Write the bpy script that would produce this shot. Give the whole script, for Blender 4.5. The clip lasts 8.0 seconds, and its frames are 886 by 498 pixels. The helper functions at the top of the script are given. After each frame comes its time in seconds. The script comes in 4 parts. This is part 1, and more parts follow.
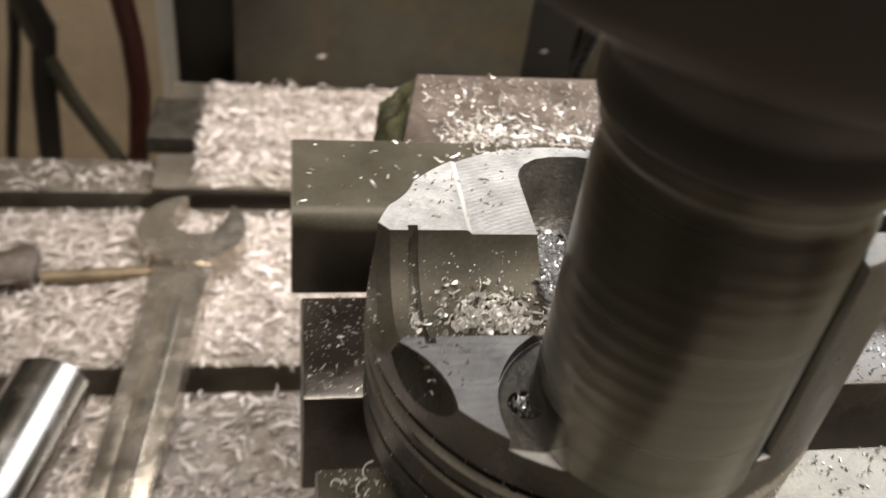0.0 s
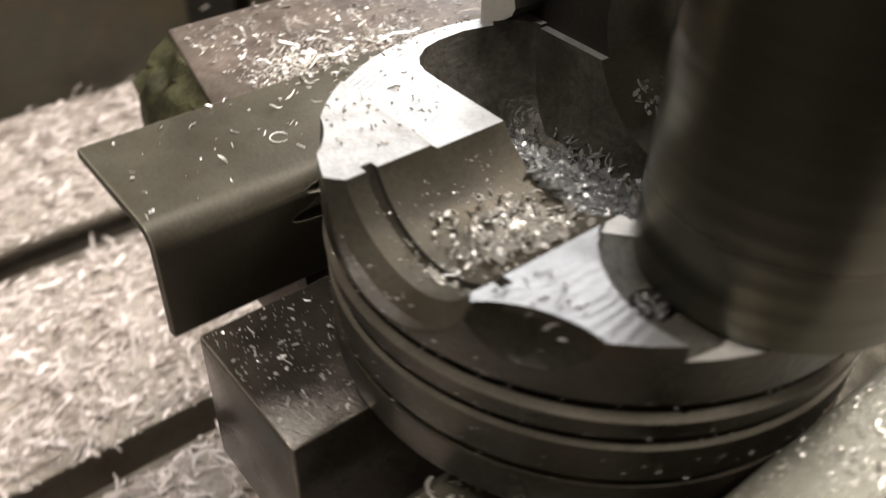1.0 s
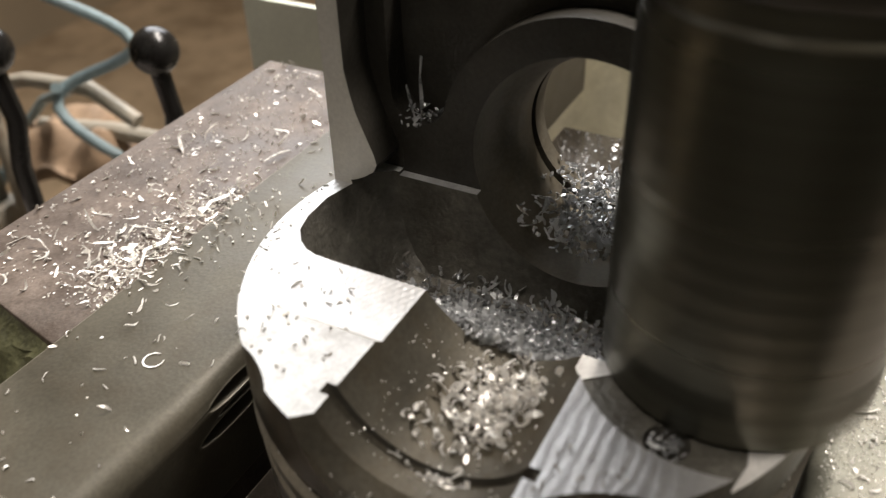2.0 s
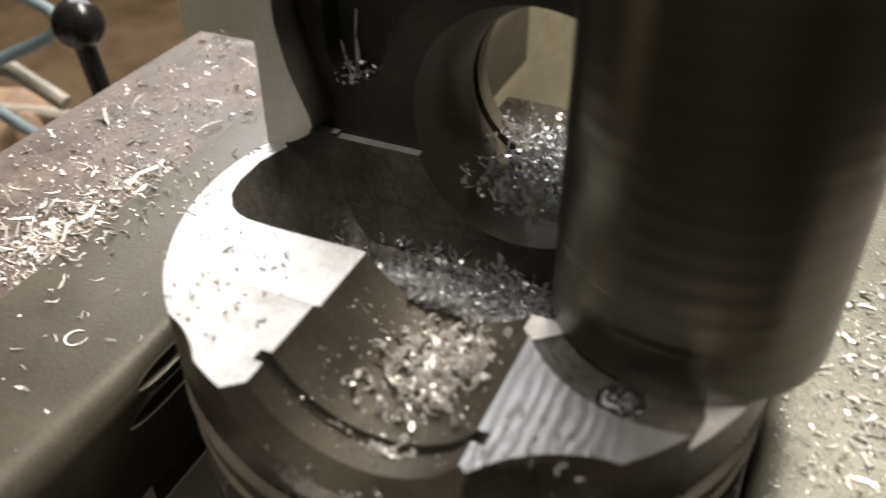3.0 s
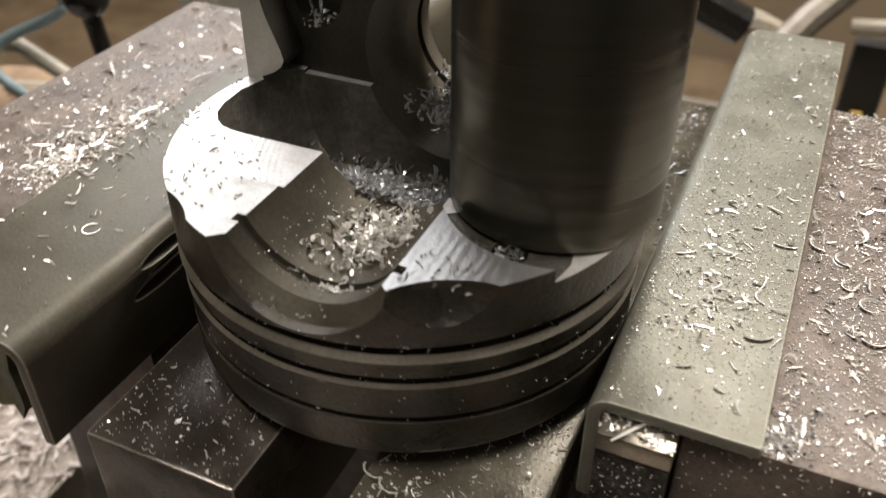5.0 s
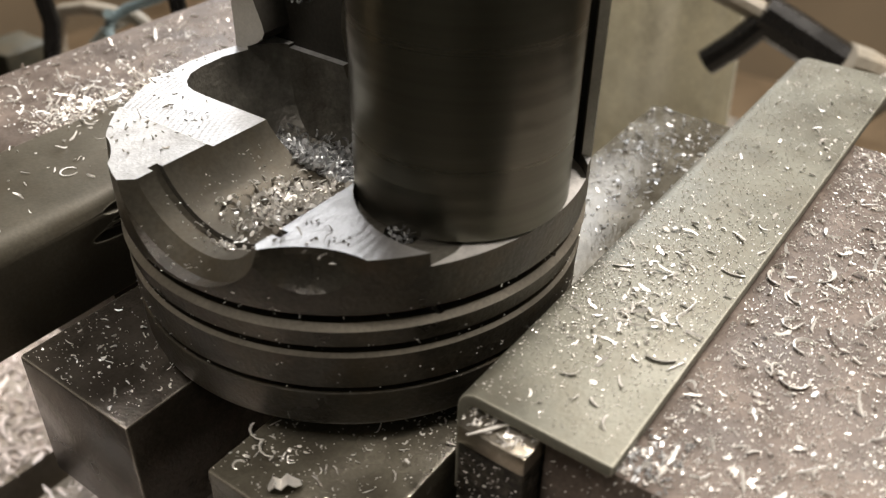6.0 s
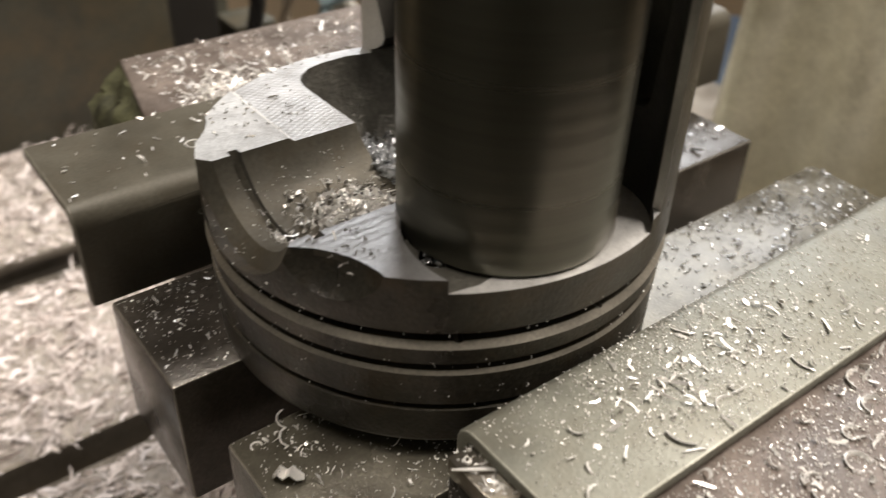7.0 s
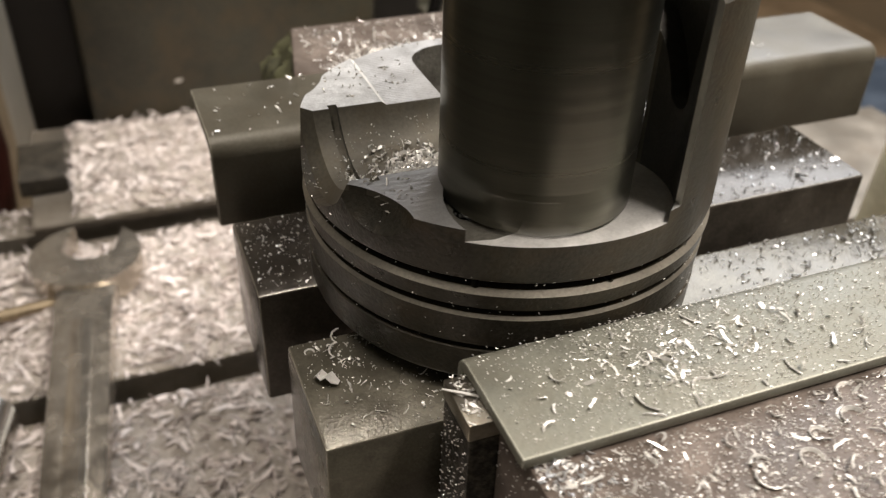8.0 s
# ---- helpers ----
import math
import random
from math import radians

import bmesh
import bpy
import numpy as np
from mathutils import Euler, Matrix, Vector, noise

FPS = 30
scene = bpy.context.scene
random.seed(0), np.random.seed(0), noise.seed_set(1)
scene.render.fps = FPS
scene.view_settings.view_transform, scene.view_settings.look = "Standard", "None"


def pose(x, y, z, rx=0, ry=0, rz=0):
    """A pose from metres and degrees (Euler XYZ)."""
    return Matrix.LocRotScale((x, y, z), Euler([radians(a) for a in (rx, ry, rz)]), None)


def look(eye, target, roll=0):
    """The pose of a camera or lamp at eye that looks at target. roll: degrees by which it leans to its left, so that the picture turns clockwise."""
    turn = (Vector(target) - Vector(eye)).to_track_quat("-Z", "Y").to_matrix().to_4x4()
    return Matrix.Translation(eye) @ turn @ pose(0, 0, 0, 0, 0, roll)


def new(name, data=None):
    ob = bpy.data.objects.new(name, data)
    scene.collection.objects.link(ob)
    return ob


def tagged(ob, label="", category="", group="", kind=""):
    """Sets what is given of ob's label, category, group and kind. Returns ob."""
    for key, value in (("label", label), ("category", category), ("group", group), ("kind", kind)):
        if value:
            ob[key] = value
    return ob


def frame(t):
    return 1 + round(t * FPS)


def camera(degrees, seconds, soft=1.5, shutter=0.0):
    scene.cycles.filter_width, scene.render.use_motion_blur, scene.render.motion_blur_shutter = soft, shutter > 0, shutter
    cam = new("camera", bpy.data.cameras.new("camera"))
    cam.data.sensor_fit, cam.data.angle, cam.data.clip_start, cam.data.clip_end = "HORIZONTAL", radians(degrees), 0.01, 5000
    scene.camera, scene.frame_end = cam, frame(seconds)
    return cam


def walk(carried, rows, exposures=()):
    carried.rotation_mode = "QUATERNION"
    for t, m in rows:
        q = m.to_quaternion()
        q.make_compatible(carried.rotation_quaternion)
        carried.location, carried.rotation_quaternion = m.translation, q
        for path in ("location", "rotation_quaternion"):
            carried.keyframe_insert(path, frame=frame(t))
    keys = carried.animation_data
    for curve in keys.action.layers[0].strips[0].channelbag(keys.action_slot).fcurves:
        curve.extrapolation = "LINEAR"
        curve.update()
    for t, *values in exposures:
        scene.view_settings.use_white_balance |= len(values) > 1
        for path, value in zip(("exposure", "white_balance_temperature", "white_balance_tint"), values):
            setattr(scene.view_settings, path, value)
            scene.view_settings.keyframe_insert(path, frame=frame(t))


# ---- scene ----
# ---- camera ----
cam = camera(53.2, 8.0, soft=1.2, shutter=0.5)
cam.data.dof.use_dof, cam.data.dof.focus_distance, cam.data.dof.aperture_fstop = True, 0.175, 20.0
ROWS = [
    (0, -0.0599, -0.1228, 0.1491, 50.98, -6.30, -7.67),
    (0.3, -0.0606, -0.1031, 0.1386, 51.45, -6.57, -13.13),
    (0.5, -0.0659, -0.0973, 0.1349, 51.98, -7.01, -19.21),
    (1, -0.0952, -0.0761, 0.1149, 50.69, -1.19, -38.48),
    (1.2, -0.1059, -0.0658, 0.1165, 52.17, -1.03, -45.99),
    (1.5, -0.1087, -0.0531, 0.1266, 54.27, -1.33, -56.11),
    (1.7, -0.1066, -0.0456, 0.1267, 54.43, 0.26, -59.32),
    (2.8, -0.0999, -0.0387, 0.1205, 53.62, 0.69, -65.10),
    (3, -0.1001, -0.0405, 0.1186, 53.53, 0.40, -65.78),
    (3.5, -0.1007, -0.0476, 0.1182, 52.52, -0.13, -70.15),
    (4, -0.1109, -0.0555, 0.1253, 53.00, -0.57, -70.71),
    (4.5, -0.1203, -0.0588, 0.1303, 53.62, -0.72, -69.80),
    (5, -0.1321, -0.0660, 0.1243, 53.74, -0.20, -65.85),
    (5.2, -0.1313, -0.0728, 0.1229, 53.71, -0.67, -63.62),
    (6.3, -0.1060, -0.1105, 0.1190, 54.53, -0.71, -49.79),
    (6.5, -0.1008, -0.1133, 0.1206, 54.10, -0.66, -46.59),
    (7, -0.0922, -0.1212, 0.1219, 54.75, -1.55, -36.98),
    (7.5, -0.0902, -0.1363, 0.1213, 54.71, -2.38, -27.87),
    (8, -0.0795, -0.1569, 0.1282, 54.87, -1.87, -21.34),
]
walk(cam, [(t, pose(x, y, z, rx, ry, rz)) for t, x, y, z, rx, ry, rz in ROWS],
     exposures=[(0.0, 0.32), (1.0, 0.26), (2.0, 0.24), (8.0, 0.22)])

MM = 0.001


# ---- world and lamps ----
world = bpy.data.worlds.new("workshop_air")
scene.world = world
world.use_nodes = True
world.node_tree.nodes["Background"].inputs[0].default_value = (1.0, 0.86, 0.68, 1)
world.node_tree.nodes["Background"].inputs[1].default_value = 0.008


def area_lamp(name, eye, target, sx, sy, power, colour):
    data = bpy.data.lights.new(name, "AREA")
    data.shape, data.size, data.size_y, data.energy, data.color = "RECTANGLE", sx, sy, power, colour
    ob = new(name, data)
    ob.matrix_world = look(eye, target)
    return ob


# work lamp of the machine, behind and to the side of the vice
area_lamp("work_lamp_light", (0.74, 0.55, 0.60), (0, 0, 0.04), 0.70, 0.68, 8.4, (0.96, 0.97, 1.0))
# two ceiling tubes of the workshop
area_lamp("ceiling_tube_light", (-0.42, 0.30, 1.64), (-0.2, 0.15, -0.1), 1.2, 0.12, 17.0, (1.0, 0.918, 0.835))
area_lamp("ceiling_tube_light", (0.68, -0.30, 1.58), (0.05, -0.02, 0), 1.2, 0.12, 46.0, (1.0, 0.918, 0.835))


# ---- materials ----
def mat(name, base, rough=0.5, metal=0.0, vary=0.25, scale=60.0, bump=0.15, fine=900.0, dirt=None, dirt_amount=0.4, dirt_scale=25.0, edge=None, edge_width=0.0007):
    """Base colour varied at two scales, stains of a second colour, fine relief."""
    m = bpy.data.materials.new(name)
    m.use_nodes = True
    nt = m.node_tree
    n, l = nt.nodes, nt.links
    b = n["Principled BSDF"]
    b.inputs["Metallic"].default_value = metal
    tc = n.new("ShaderNodeTexCoord")
    big = n.new("ShaderNodeTexNoise")
    big.inputs["Scale"].default_value, big.inputs["Detail"].default_value = scale, 6
    l.new(tc.outputs["Object"], big.inputs["Vector"])
    small = n.new("ShaderNodeTexNoise")
    small.inputs["Scale"].default_value, small.inputs["Detail"].default_value = fine, 4
    l.new(tc.outputs["Object"], small.inputs["Vector"])
    ramp = n.new("ShaderNodeMapRange")
    ramp.inputs["From Min"].default_value, ramp.inputs["From Max"].default_value = 0.3, 0.7
    ramp.inputs["To Min"].default_value, ramp.inputs["To Max"].default_value = 1 - vary, 1 + vary
    l.new(big.outputs["Fac"], ramp.inputs["Value"])
    ramp2 = n.new("ShaderNodeMapRange")
    ramp2.inputs["From Min"].default_value, ramp2.inputs["From Max"].default_value = 0.3, 0.7
    ramp2.inputs["To Min"].default_value, ramp2.inputs["To Max"].default_value = 1 - vary * 0.6, 1 + vary * 0.6
    l.new(small.outputs["Fac"], ramp2.inputs["Value"])
    mul = n.new("ShaderNodeMath")
    mul.operation = "MULTIPLY"
    l.new(ramp.outputs[0], mul.inputs[0])
    l.new(ramp2.outputs[0], mul.inputs[1])
    col = n.new("ShaderNodeVectorMath")
    col.operation = "SCALE"
    col.inputs[0].default_value = base
    l.new(mul.outputs[0], col.inputs["Scale"])
    out = col.outputs[0]
    if dirt:
        dn = n.new("ShaderNodeTexNoise")
        dn.inputs["Scale"].default_value, dn.inputs["Detail"].default_value = dirt_scale, 8
        dn.inputs["Roughness"].default_value = 0.7
        l.new(tc.outputs["Object"], dn.inputs["Vector"])
        dr = n.new("ShaderNodeMapRange")
        dr.inputs["From Min"].default_value, dr.inputs["From Max"].default_value = 0.45, 0.65
        dr.inputs["To Min"].default_value, dr.inputs["To Max"].default_value = 0.0, dirt_amount
        l.new(dn.outputs["Fac"], dr.inputs["Value"])
        mix = n.new("ShaderNodeMix")
        mix.data_type = "RGBA"
        mix.inputs[7].default_value = (*dirt, 1)
        l.new(dr.outputs[0], mix.inputs[0])
        l.new(out, mix.inputs[6])
        out = mix.outputs[2]
    if edge:
        bev = n.new("ShaderNodeBevel")
        bev.samples = 4
        bev.inputs["Radius"].default_value = edge_width
        geo = n.new("ShaderNodeNewGeometry")
        dot = n.new("ShaderNodeVectorMath")
        dot.operation = "DOT_PRODUCT"
        l.new(bev.outputs[0], dot.inputs[0])
        l.new(geo.outputs["Normal"], dot.inputs[1])
        er = n.new("ShaderNodeMapRange")
        er.inputs["From Min"].default_value, er.inputs["From Max"].default_value = 0.99, 0.90
        er.inputs["To Min"].default_value, er.inputs["To Max"].default_value = 0.0, 1.0
        l.new(dot.outputs["Value"], er.inputs["Value"])
        worn = n.new("ShaderNodeMath")
        worn.operation = "MULTIPLY"
        l.new(er.outputs[0], worn.inputs[0])
        worn.inputs[1].default_value = 0.8
        em = n.new("ShaderNodeMix")
        em.data_type = "RGBA"
        em.inputs[7].default_value = (*edge, 1)
        l.new(worn.outputs[0], em.inputs[0])
        l.new(out, em.inputs[6])
        out = em.outputs[2]
    l.new(out, b.inputs["Base Color"])
    rr = n.new("ShaderNodeMapRange")
    rr.inputs["From Min"].default_value, rr.inputs["From Max"].default_value = 0.3, 0.7
    rr.inputs["To Min"].default_value, rr.inputs["To Max"].default_value = max(0.03, rough - 0.1), min(1, rough + 0.1)
    l.new(big.outputs["Fac"], rr.inputs["Value"])
    l.new(rr.outputs[0], b.inputs["Roughness"])
    bp = n.new("ShaderNodeBump")
    bp.inputs["Strength"].default_value, bp.inputs["Distance"].default_value = bump, 0.0004
    l.new(small.outputs["Fac"], bp.inputs["Height"])
    l.new(bp.outputs[0], b.inputs["Normal"])
    return m


def add_rings(m, centre, period, strength, kind="RINGS", axis="Z", distortion=0.0, depth=0.0002):
    """Tool marks: round or straight waves of the given period, added to the relief of m."""
    nt = m.node_tree
    n, l = nt.nodes, nt.links
    b = n["Principled BSDF"]
    tc = n.new("ShaderNodeTexCoord")
    mp = n.new("ShaderNodeMapping")
    mp.inputs["Location"].default_value = [-c for c in centre]
    l.new(tc.outputs["Object"], mp.inputs["Vector"])
    w = n.new("ShaderNodeTexWave")
    w.wave_type = kind
    if kind == "RINGS":
        w.rings_direction = axis
    else:
        w.bands_direction = axis
    w.inputs["Scale"].default_value = 2 * math.pi / (20 * period)
    w.inputs["Distortion"].default_value = distortion
    l.new(mp.outputs[0], w.inputs["Vector"])
    bp = n.new("ShaderNodeBump")
    bp.inputs["Strength"].default_value, bp.inputs["Distance"].default_value = strength, depth
    l.new(w.outputs["Fac"], bp.inputs["Height"])
    old = b.inputs["Normal"].links[0].from_socket
    l.new(old, bp.inputs["Normal"])
    l.new(bp.outputs[0], b.inputs["Normal"])
    return m


M_piston = mat("piston_skin", (0.056, 0.050, 0.038), 0.36, 0.3, 0.42, 70, 0.35, 1300, (0.085, 0.060, 0.034), 0.55, 75)


def add_grain(m, scale, strength, depth):
    """Cast relief: a coarser noise laid over the relief of m."""
    n, l = m.node_tree.nodes, m.node_tree.links
    b = n["Principled BSDF"]
    tc, grain, bp = n.new("ShaderNodeTexCoord"), n.new("ShaderNodeTexNoise"), n.new("ShaderNodeBump")
    grain.inputs["Scale"].default_value, grain.inputs["Detail"].default_value = scale, 5
    l.new(tc.outputs["Object"], grain.inputs["Vector"])
    bp.inputs["Strength"].default_value, bp.inputs["Distance"].default_value = strength, depth
    l.new(grain.outputs["Fac"], bp.inputs["Height"])
    l.new(b.inputs["Normal"].links[0].from_socket, bp.inputs["Normal"])
    l.new(bp.outputs[0], b.inputs["Normal"])
    return m


add_grain(M_piston, 330, 0.3, 0.0006)
M_cut = add_rings(mat("fresh_cut_aluminium", (0.64, 0.64, 0.63), 0.50, 0.25, 0.16, 160, 0.3, 1800, (0.30, 0.29, 0.28), 0.6, 170), (0.02, -0.03, 0), 0.0012, 0.035, distortion=2.5)
M_hatch = mat("cross_hatched_cut", (0.63, 0.63, 0.63), 0.42, 0.4, 0.14, 140, 0.2, 1800, (0.36, 0.35, 0.34), 0.45, 200)
add_rings(M_hatch, (0.006, -0.03, 0), 0.0012, 0.17, distortion=0.3)
add_rings(M_hatch, (0.02, 0.075, 0), 0.0012, 0.17, distortion=0.3)
M_ripple = add_rings(mat("rippled_cut", (0.38, 0.375, 0.37), 0.38, 0.7, 0.14, 140, 0.2, 1800, (0.30, 0.29, 0.28), 0.6, 120), (0, 0, 0), 0.0018, 0.2, "BANDS", "Y", 4.5)
M_ledge = add_rings(mat("last_cut_ledge", (0.72, 0.70, 0.67), 0.36, 0.5, 0.12, 140, 0.15, 1800, (0.42, 0.40, 0.37), 0.4, 260), (-0.005, -0.031, 0), 0.0016, 0.10, distortion=1.5)
M_bore = mat("pin_bore", (0.120, 0.108, 0.084), 0.52, 0.5, 0.25, 90, 0.08, 1200, (0.12, 0.09, 0.05), 0.5, 70)
M_cast = mat("cast_inside", (0.125, 0.118, 0.10), 0.45, 0.35, 0.35, 110, 0.8, 900, (0.06, 0.052, 0.04), 0.6, 90)
# boss side turned from the lamp: oil, and shade painted as near-black base
M_boss = mat("oily_shaded_casting", (0.050, 0.046, 0.038), 0.42, 0.5, 0.25, 90, 0.3, 1300, (0.03, 0.026, 0.02), 0.5, 60)
# milled pocket wall, the dark of cutter and recess painted into its base
M_pocket = mat("pocket_wall_shaded", (0.17, 0.155, 0.13), 0.36, 0.85, 0.2, 90, 0.15, 1500, (0.09, 0.08, 0.06), 0.5, 120)
M_wall = mat("milled_wall", (0.64, 0.62, 0.57), 0.45, 0.3, 0.12, 60, 0.15, 1500)
# polished groove lips, the light they catch painted as a paler base
M_lip = mat("lit_groove_lip", (0.21, 0.19, 0.155), 0.42, 0.5, 0.25, 60, 0.15, 1500)
M_tool = add_rings(mat("cutter_steel", (0.135, 0.134, 0.112), 0.48, 0.9, 0.15, 50, 0.05, 1500), (0, 0, 0), 0.0035, 0.12, "BANDS", "Z", 1.5)


def turned_scores(m, base):
    """Rings of wear round a turned bar, their glints painted in: colour and gloss that change along z alone."""
    n, l = m.node_tree.nodes, m.node_tree.links
    b = n["Principled BSDF"]
    tc, sep, at = n.new("ShaderNodeTexCoord"), n.new("ShaderNodeSeparateXYZ"), n.new("ShaderNodeCombineXYZ")
    l.new(tc.outputs["Object"], sep.inputs[0])
    l.new(sep.outputs["Z"], at.inputs["Z"])
    score = n.new("ShaderNodeTexNoise")
    score.inputs["Scale"].default_value, score.inputs["Detail"].default_value, score.inputs["Roughness"].default_value = 260.0, 5, 0.7
    l.new(at.outputs[0], score.inputs["Vector"])
    # paler bands paint the reflections that the scores catch
    tone = n.new("ShaderNodeMapRange")
    tone.inputs["From Min"].default_value, tone.inputs["From Max"].default_value = 0.35, 0.75
    tone.inputs["To Min"].default_value, tone.inputs["To Max"].default_value = 0.92, 1.35
    l.new(score.outputs["Fac"], tone.inputs["Value"])
    col = n.new("ShaderNodeVectorMath")
    col.operation = "SCALE"
    col.inputs[0].default_value = base
    l.new(tone.outputs[0], col.inputs["Scale"])
    l.new(col.outputs[0], b.inputs["Base Color"])
    gloss = n.new("ShaderNodeMapRange")
    gloss.inputs["From Min"].default_value, gloss.inputs["From Max"].default_value = 0.35, 0.7
    gloss.inputs["To Min"].default_value, gloss.inputs["To Max"].default_value = 0.34, 0.24
    l.new(score.outputs["Fac"], gloss.inputs["Value"])
    l.new(gloss.outputs[0], b.inputs["Roughness"])
    return m


turned_scores(M_tool, (0.138, 0.135, 0.110))
M_black = mat("blackened_steel", (0.080, 0.073, 0.062), 0.45, 0.6, 0.2, 60, 0.15, 900)
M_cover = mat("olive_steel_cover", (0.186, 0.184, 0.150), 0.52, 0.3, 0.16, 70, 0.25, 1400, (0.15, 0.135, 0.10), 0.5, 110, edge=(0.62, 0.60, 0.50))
# rear cover: the same steel, with its shade painted into a darker base
M_cover_rear = mat("olive_steel_cover_shaded", (0.100, 0.090, 0.067), 0.46, 0.2, 0.24, 60, 0.14, 1300, (0.085, 0.07, 0.048), 0.6, 90, edge=(0.55, 0.52, 0.42))
M_block = mat("oiled_steel_block", (0.062, 0.053, 0.043), 0.18, 0.35, 0.35, 80, 0.2, 1500, (0.04, 0.034, 0.026), 0.85, 130, edge=(0.55, 0.50, 0.42))
M_block_worn = mat("worn_olive_steel_block", (0.125, 0.114, 0.087), 0.21, 0.35, 0.3, 80, 0.2, 1500, (0.06, 0.052, 0.038), 0.7, 130, edge=(0.5, 0.46, 0.38))
M_jaw = mat("vice_jaw_paint", (0.150, 0.120, 0.100), 0.55, 0.15, 0.35, 80, 0.3, 1400, (0.07, 0.05, 0.037), 0.85, 110)
M_insert = mat("bare_jaw_insert", (0.34, 0.31, 0.26), 0.38, 0.95, 0.2, 90, 0.2, 1500, (0.2, 0.17, 0.12), 0.5, 150)
M_bed = mat("vice_casting", (0.045, 0.040, 0.032), 0.5, 0.3, 0.3, 60, 0.5, 700, (0.12, 0.10, 0.075), 0.5, 140)
# oily iron with the shade on the jaw end painted in as black
M_blackiron = mat("oily_shaded_iron", (0.02, 0.018, 0.015), 0.4, 0.4, 0.3, 90, 0.8, 900, (0.16, 0.14, 0.11), 0.5, 500)
M_green = mat("chipped_green_paint", (0.10, 0.10, 0.05), 0.6, 0.1, 0.3, 90, 0.6, 900, (0.03, 0.028, 0.02), 0.9, 140)
M_table = mat("mill_table_iron", (0.24, 0.215, 0.18), 0.45, 0.5, 0.2, 40, 0.2, 900, (0.13, 0.10, 0.07), 0.5, 60)
M_column = mat("machine_column_paint", (0.058, 0.056, 0.041), 0.5, 0.15, 0.35, 22, 0.2, 500, (0.10, 0.078, 0.045), 0.7, 30)
M_rubber = mat("black_guard", (0.018, 0.016, 0.014), 0.6, 0.0, 0.2, 40, 0.2, 500)
M_chip = mat("bright_chip", (0.90, 0.87, 0.82), 0.30, 0.40, 0.12, 300, 0.1, 2500)
M_smut = mat("oil_soaked_chip", (0.40, 0.375, 0.33), 0.4, 0.5, 0.4, 300, 0.1, 2500)
M_chip_pale = mat("pale_shavings", (0.69, 0.62, 0.585), 0.5, 0.15, 0.15, 120, 0.2, 1500)
M_chip_dim = mat("oily_chip", (0.60, 0.61, 0.62), 0.3, 0.6, 0.2, 300, 0.1, 2500)
M_bedchips = mat("packed_shavings", (0.36, 0.32, 0.28), 0.7, 0.1, 0.35, 220, 1.0, 700, (0.30, 0.26, 0.22), 0.7, 300)
M_chrome = mat("worn_chrome", (0.52, 0.475, 0.41), 0.23, 0.85, 0.2, 90, 0.15, 900, (0.20, 0.16, 0.11), 0.4, 130)
M_socket = mat("satin_steel", (0.40, 0.385, 0.36), 0.24, 1.0, 0.08, 60, 0.04, 1300)
M_brass = mat("brass_rod", (0.30, 0.24, 0.16), 0.4, 0.8, 0.2, 80, 0.1, 900)
M_floor = mat("workshop_floor", (0.52, 0.40, 0.27), 0.7, 0.0, 0.2, 4, 0.2, 200, (0.20, 0.14, 0.08), 0.6, 6)
M_roomwall = mat("workshop_wall", (0.34, 0.28, 0.20), 0.8, 0.0, 0.1, 3, 0.1, 150, (0.40, 0.32, 0.22), 0.4, 2)
# for the two unseen walls that give the cutter something dark to reflect
M_darkwall = mat("unseen_dark_wall", (0.050, 0.050, 0.042), 0.6, 0.0, 0.2, 3, 0.1, 150, (0.03, 0.028, 0.022), 0.5, 4)
M_cabinet = mat("beige_cabinet_paint", (0.62, 0.53, 0.40), 0.6, 0.0, 0.15, 12, 0.1, 300, (0.40, 0.32, 0.22), 0.5, 14)
M_white = mat("white_paint", (0.78, 0.76, 0.70), 0.5, 0.0, 0.06, 30, 0.1, 600)
M_grimy = mat("grimy_pale_paint", (0.42, 0.38, 0.31), 0.6, 0.0, 0.2, 60, 0.2, 500, (0.22, 0.17, 0.11), 0.7, 60)
M_paper = mat("paper_sheet", (0.82, 0.84, 0.72), 0.8, 0.0, 0.08, 30, 0.1, 600)
M_knob = mat("black_knob", (0.015, 0.014, 0.013), 0.25, 0.0, 0.1, 60, 0.03, 500)
M_blue = mat("blue_hose_plastic", (0.22, 0.29, 0.31), 0.5, 0.0, 0.15, 60, 0.1, 600)
M_navy = mat("navy_paint", (0.02, 0.03, 0.045), 0.4, 0.0, 0.15, 30, 0.1, 500)
M_yellow = mat("yellow_plastic", (0.60, 0.40, 0.08), 0.5, 0.0, 0.15, 60, 0.1, 600)
M_rust = mat("rusty_orange", (0.28, 0.19, 0.12), 0.8, 0.0, 0.3, 60, 0.3, 600)
M_cloth = mat("beige_guard_cloth", (0.82, 0.79, 0.68), 0.85, 0.0, 0.25, 22, 0.4, 500, (0.22, 0.19, 0.12), 0.8, 14)
cloth = M_cloth.node_tree
thin = cloth.nodes.new("ShaderNodeBsdfTranslucent")
thin.inputs["Color"].default_value = (0.76, 0.72, 0.60, 1)
both = cloth.nodes.new("ShaderNodeMixShader")
both.inputs[0].default_value = 0.4
cloth.links.new(cloth.nodes["Principled BSDF"].outputs[0], both.inputs[1])
cloth.links.new(thin.outputs[0], both.inputs[2])
cloth.links.new(both.outputs[0], cloth.nodes["Material Output"].inputs[0])
M_red = mat("dark_red_hose", (0.055, 0.013, 0.010), 0.5, 0.0, 0.15, 60, 0.1, 600)



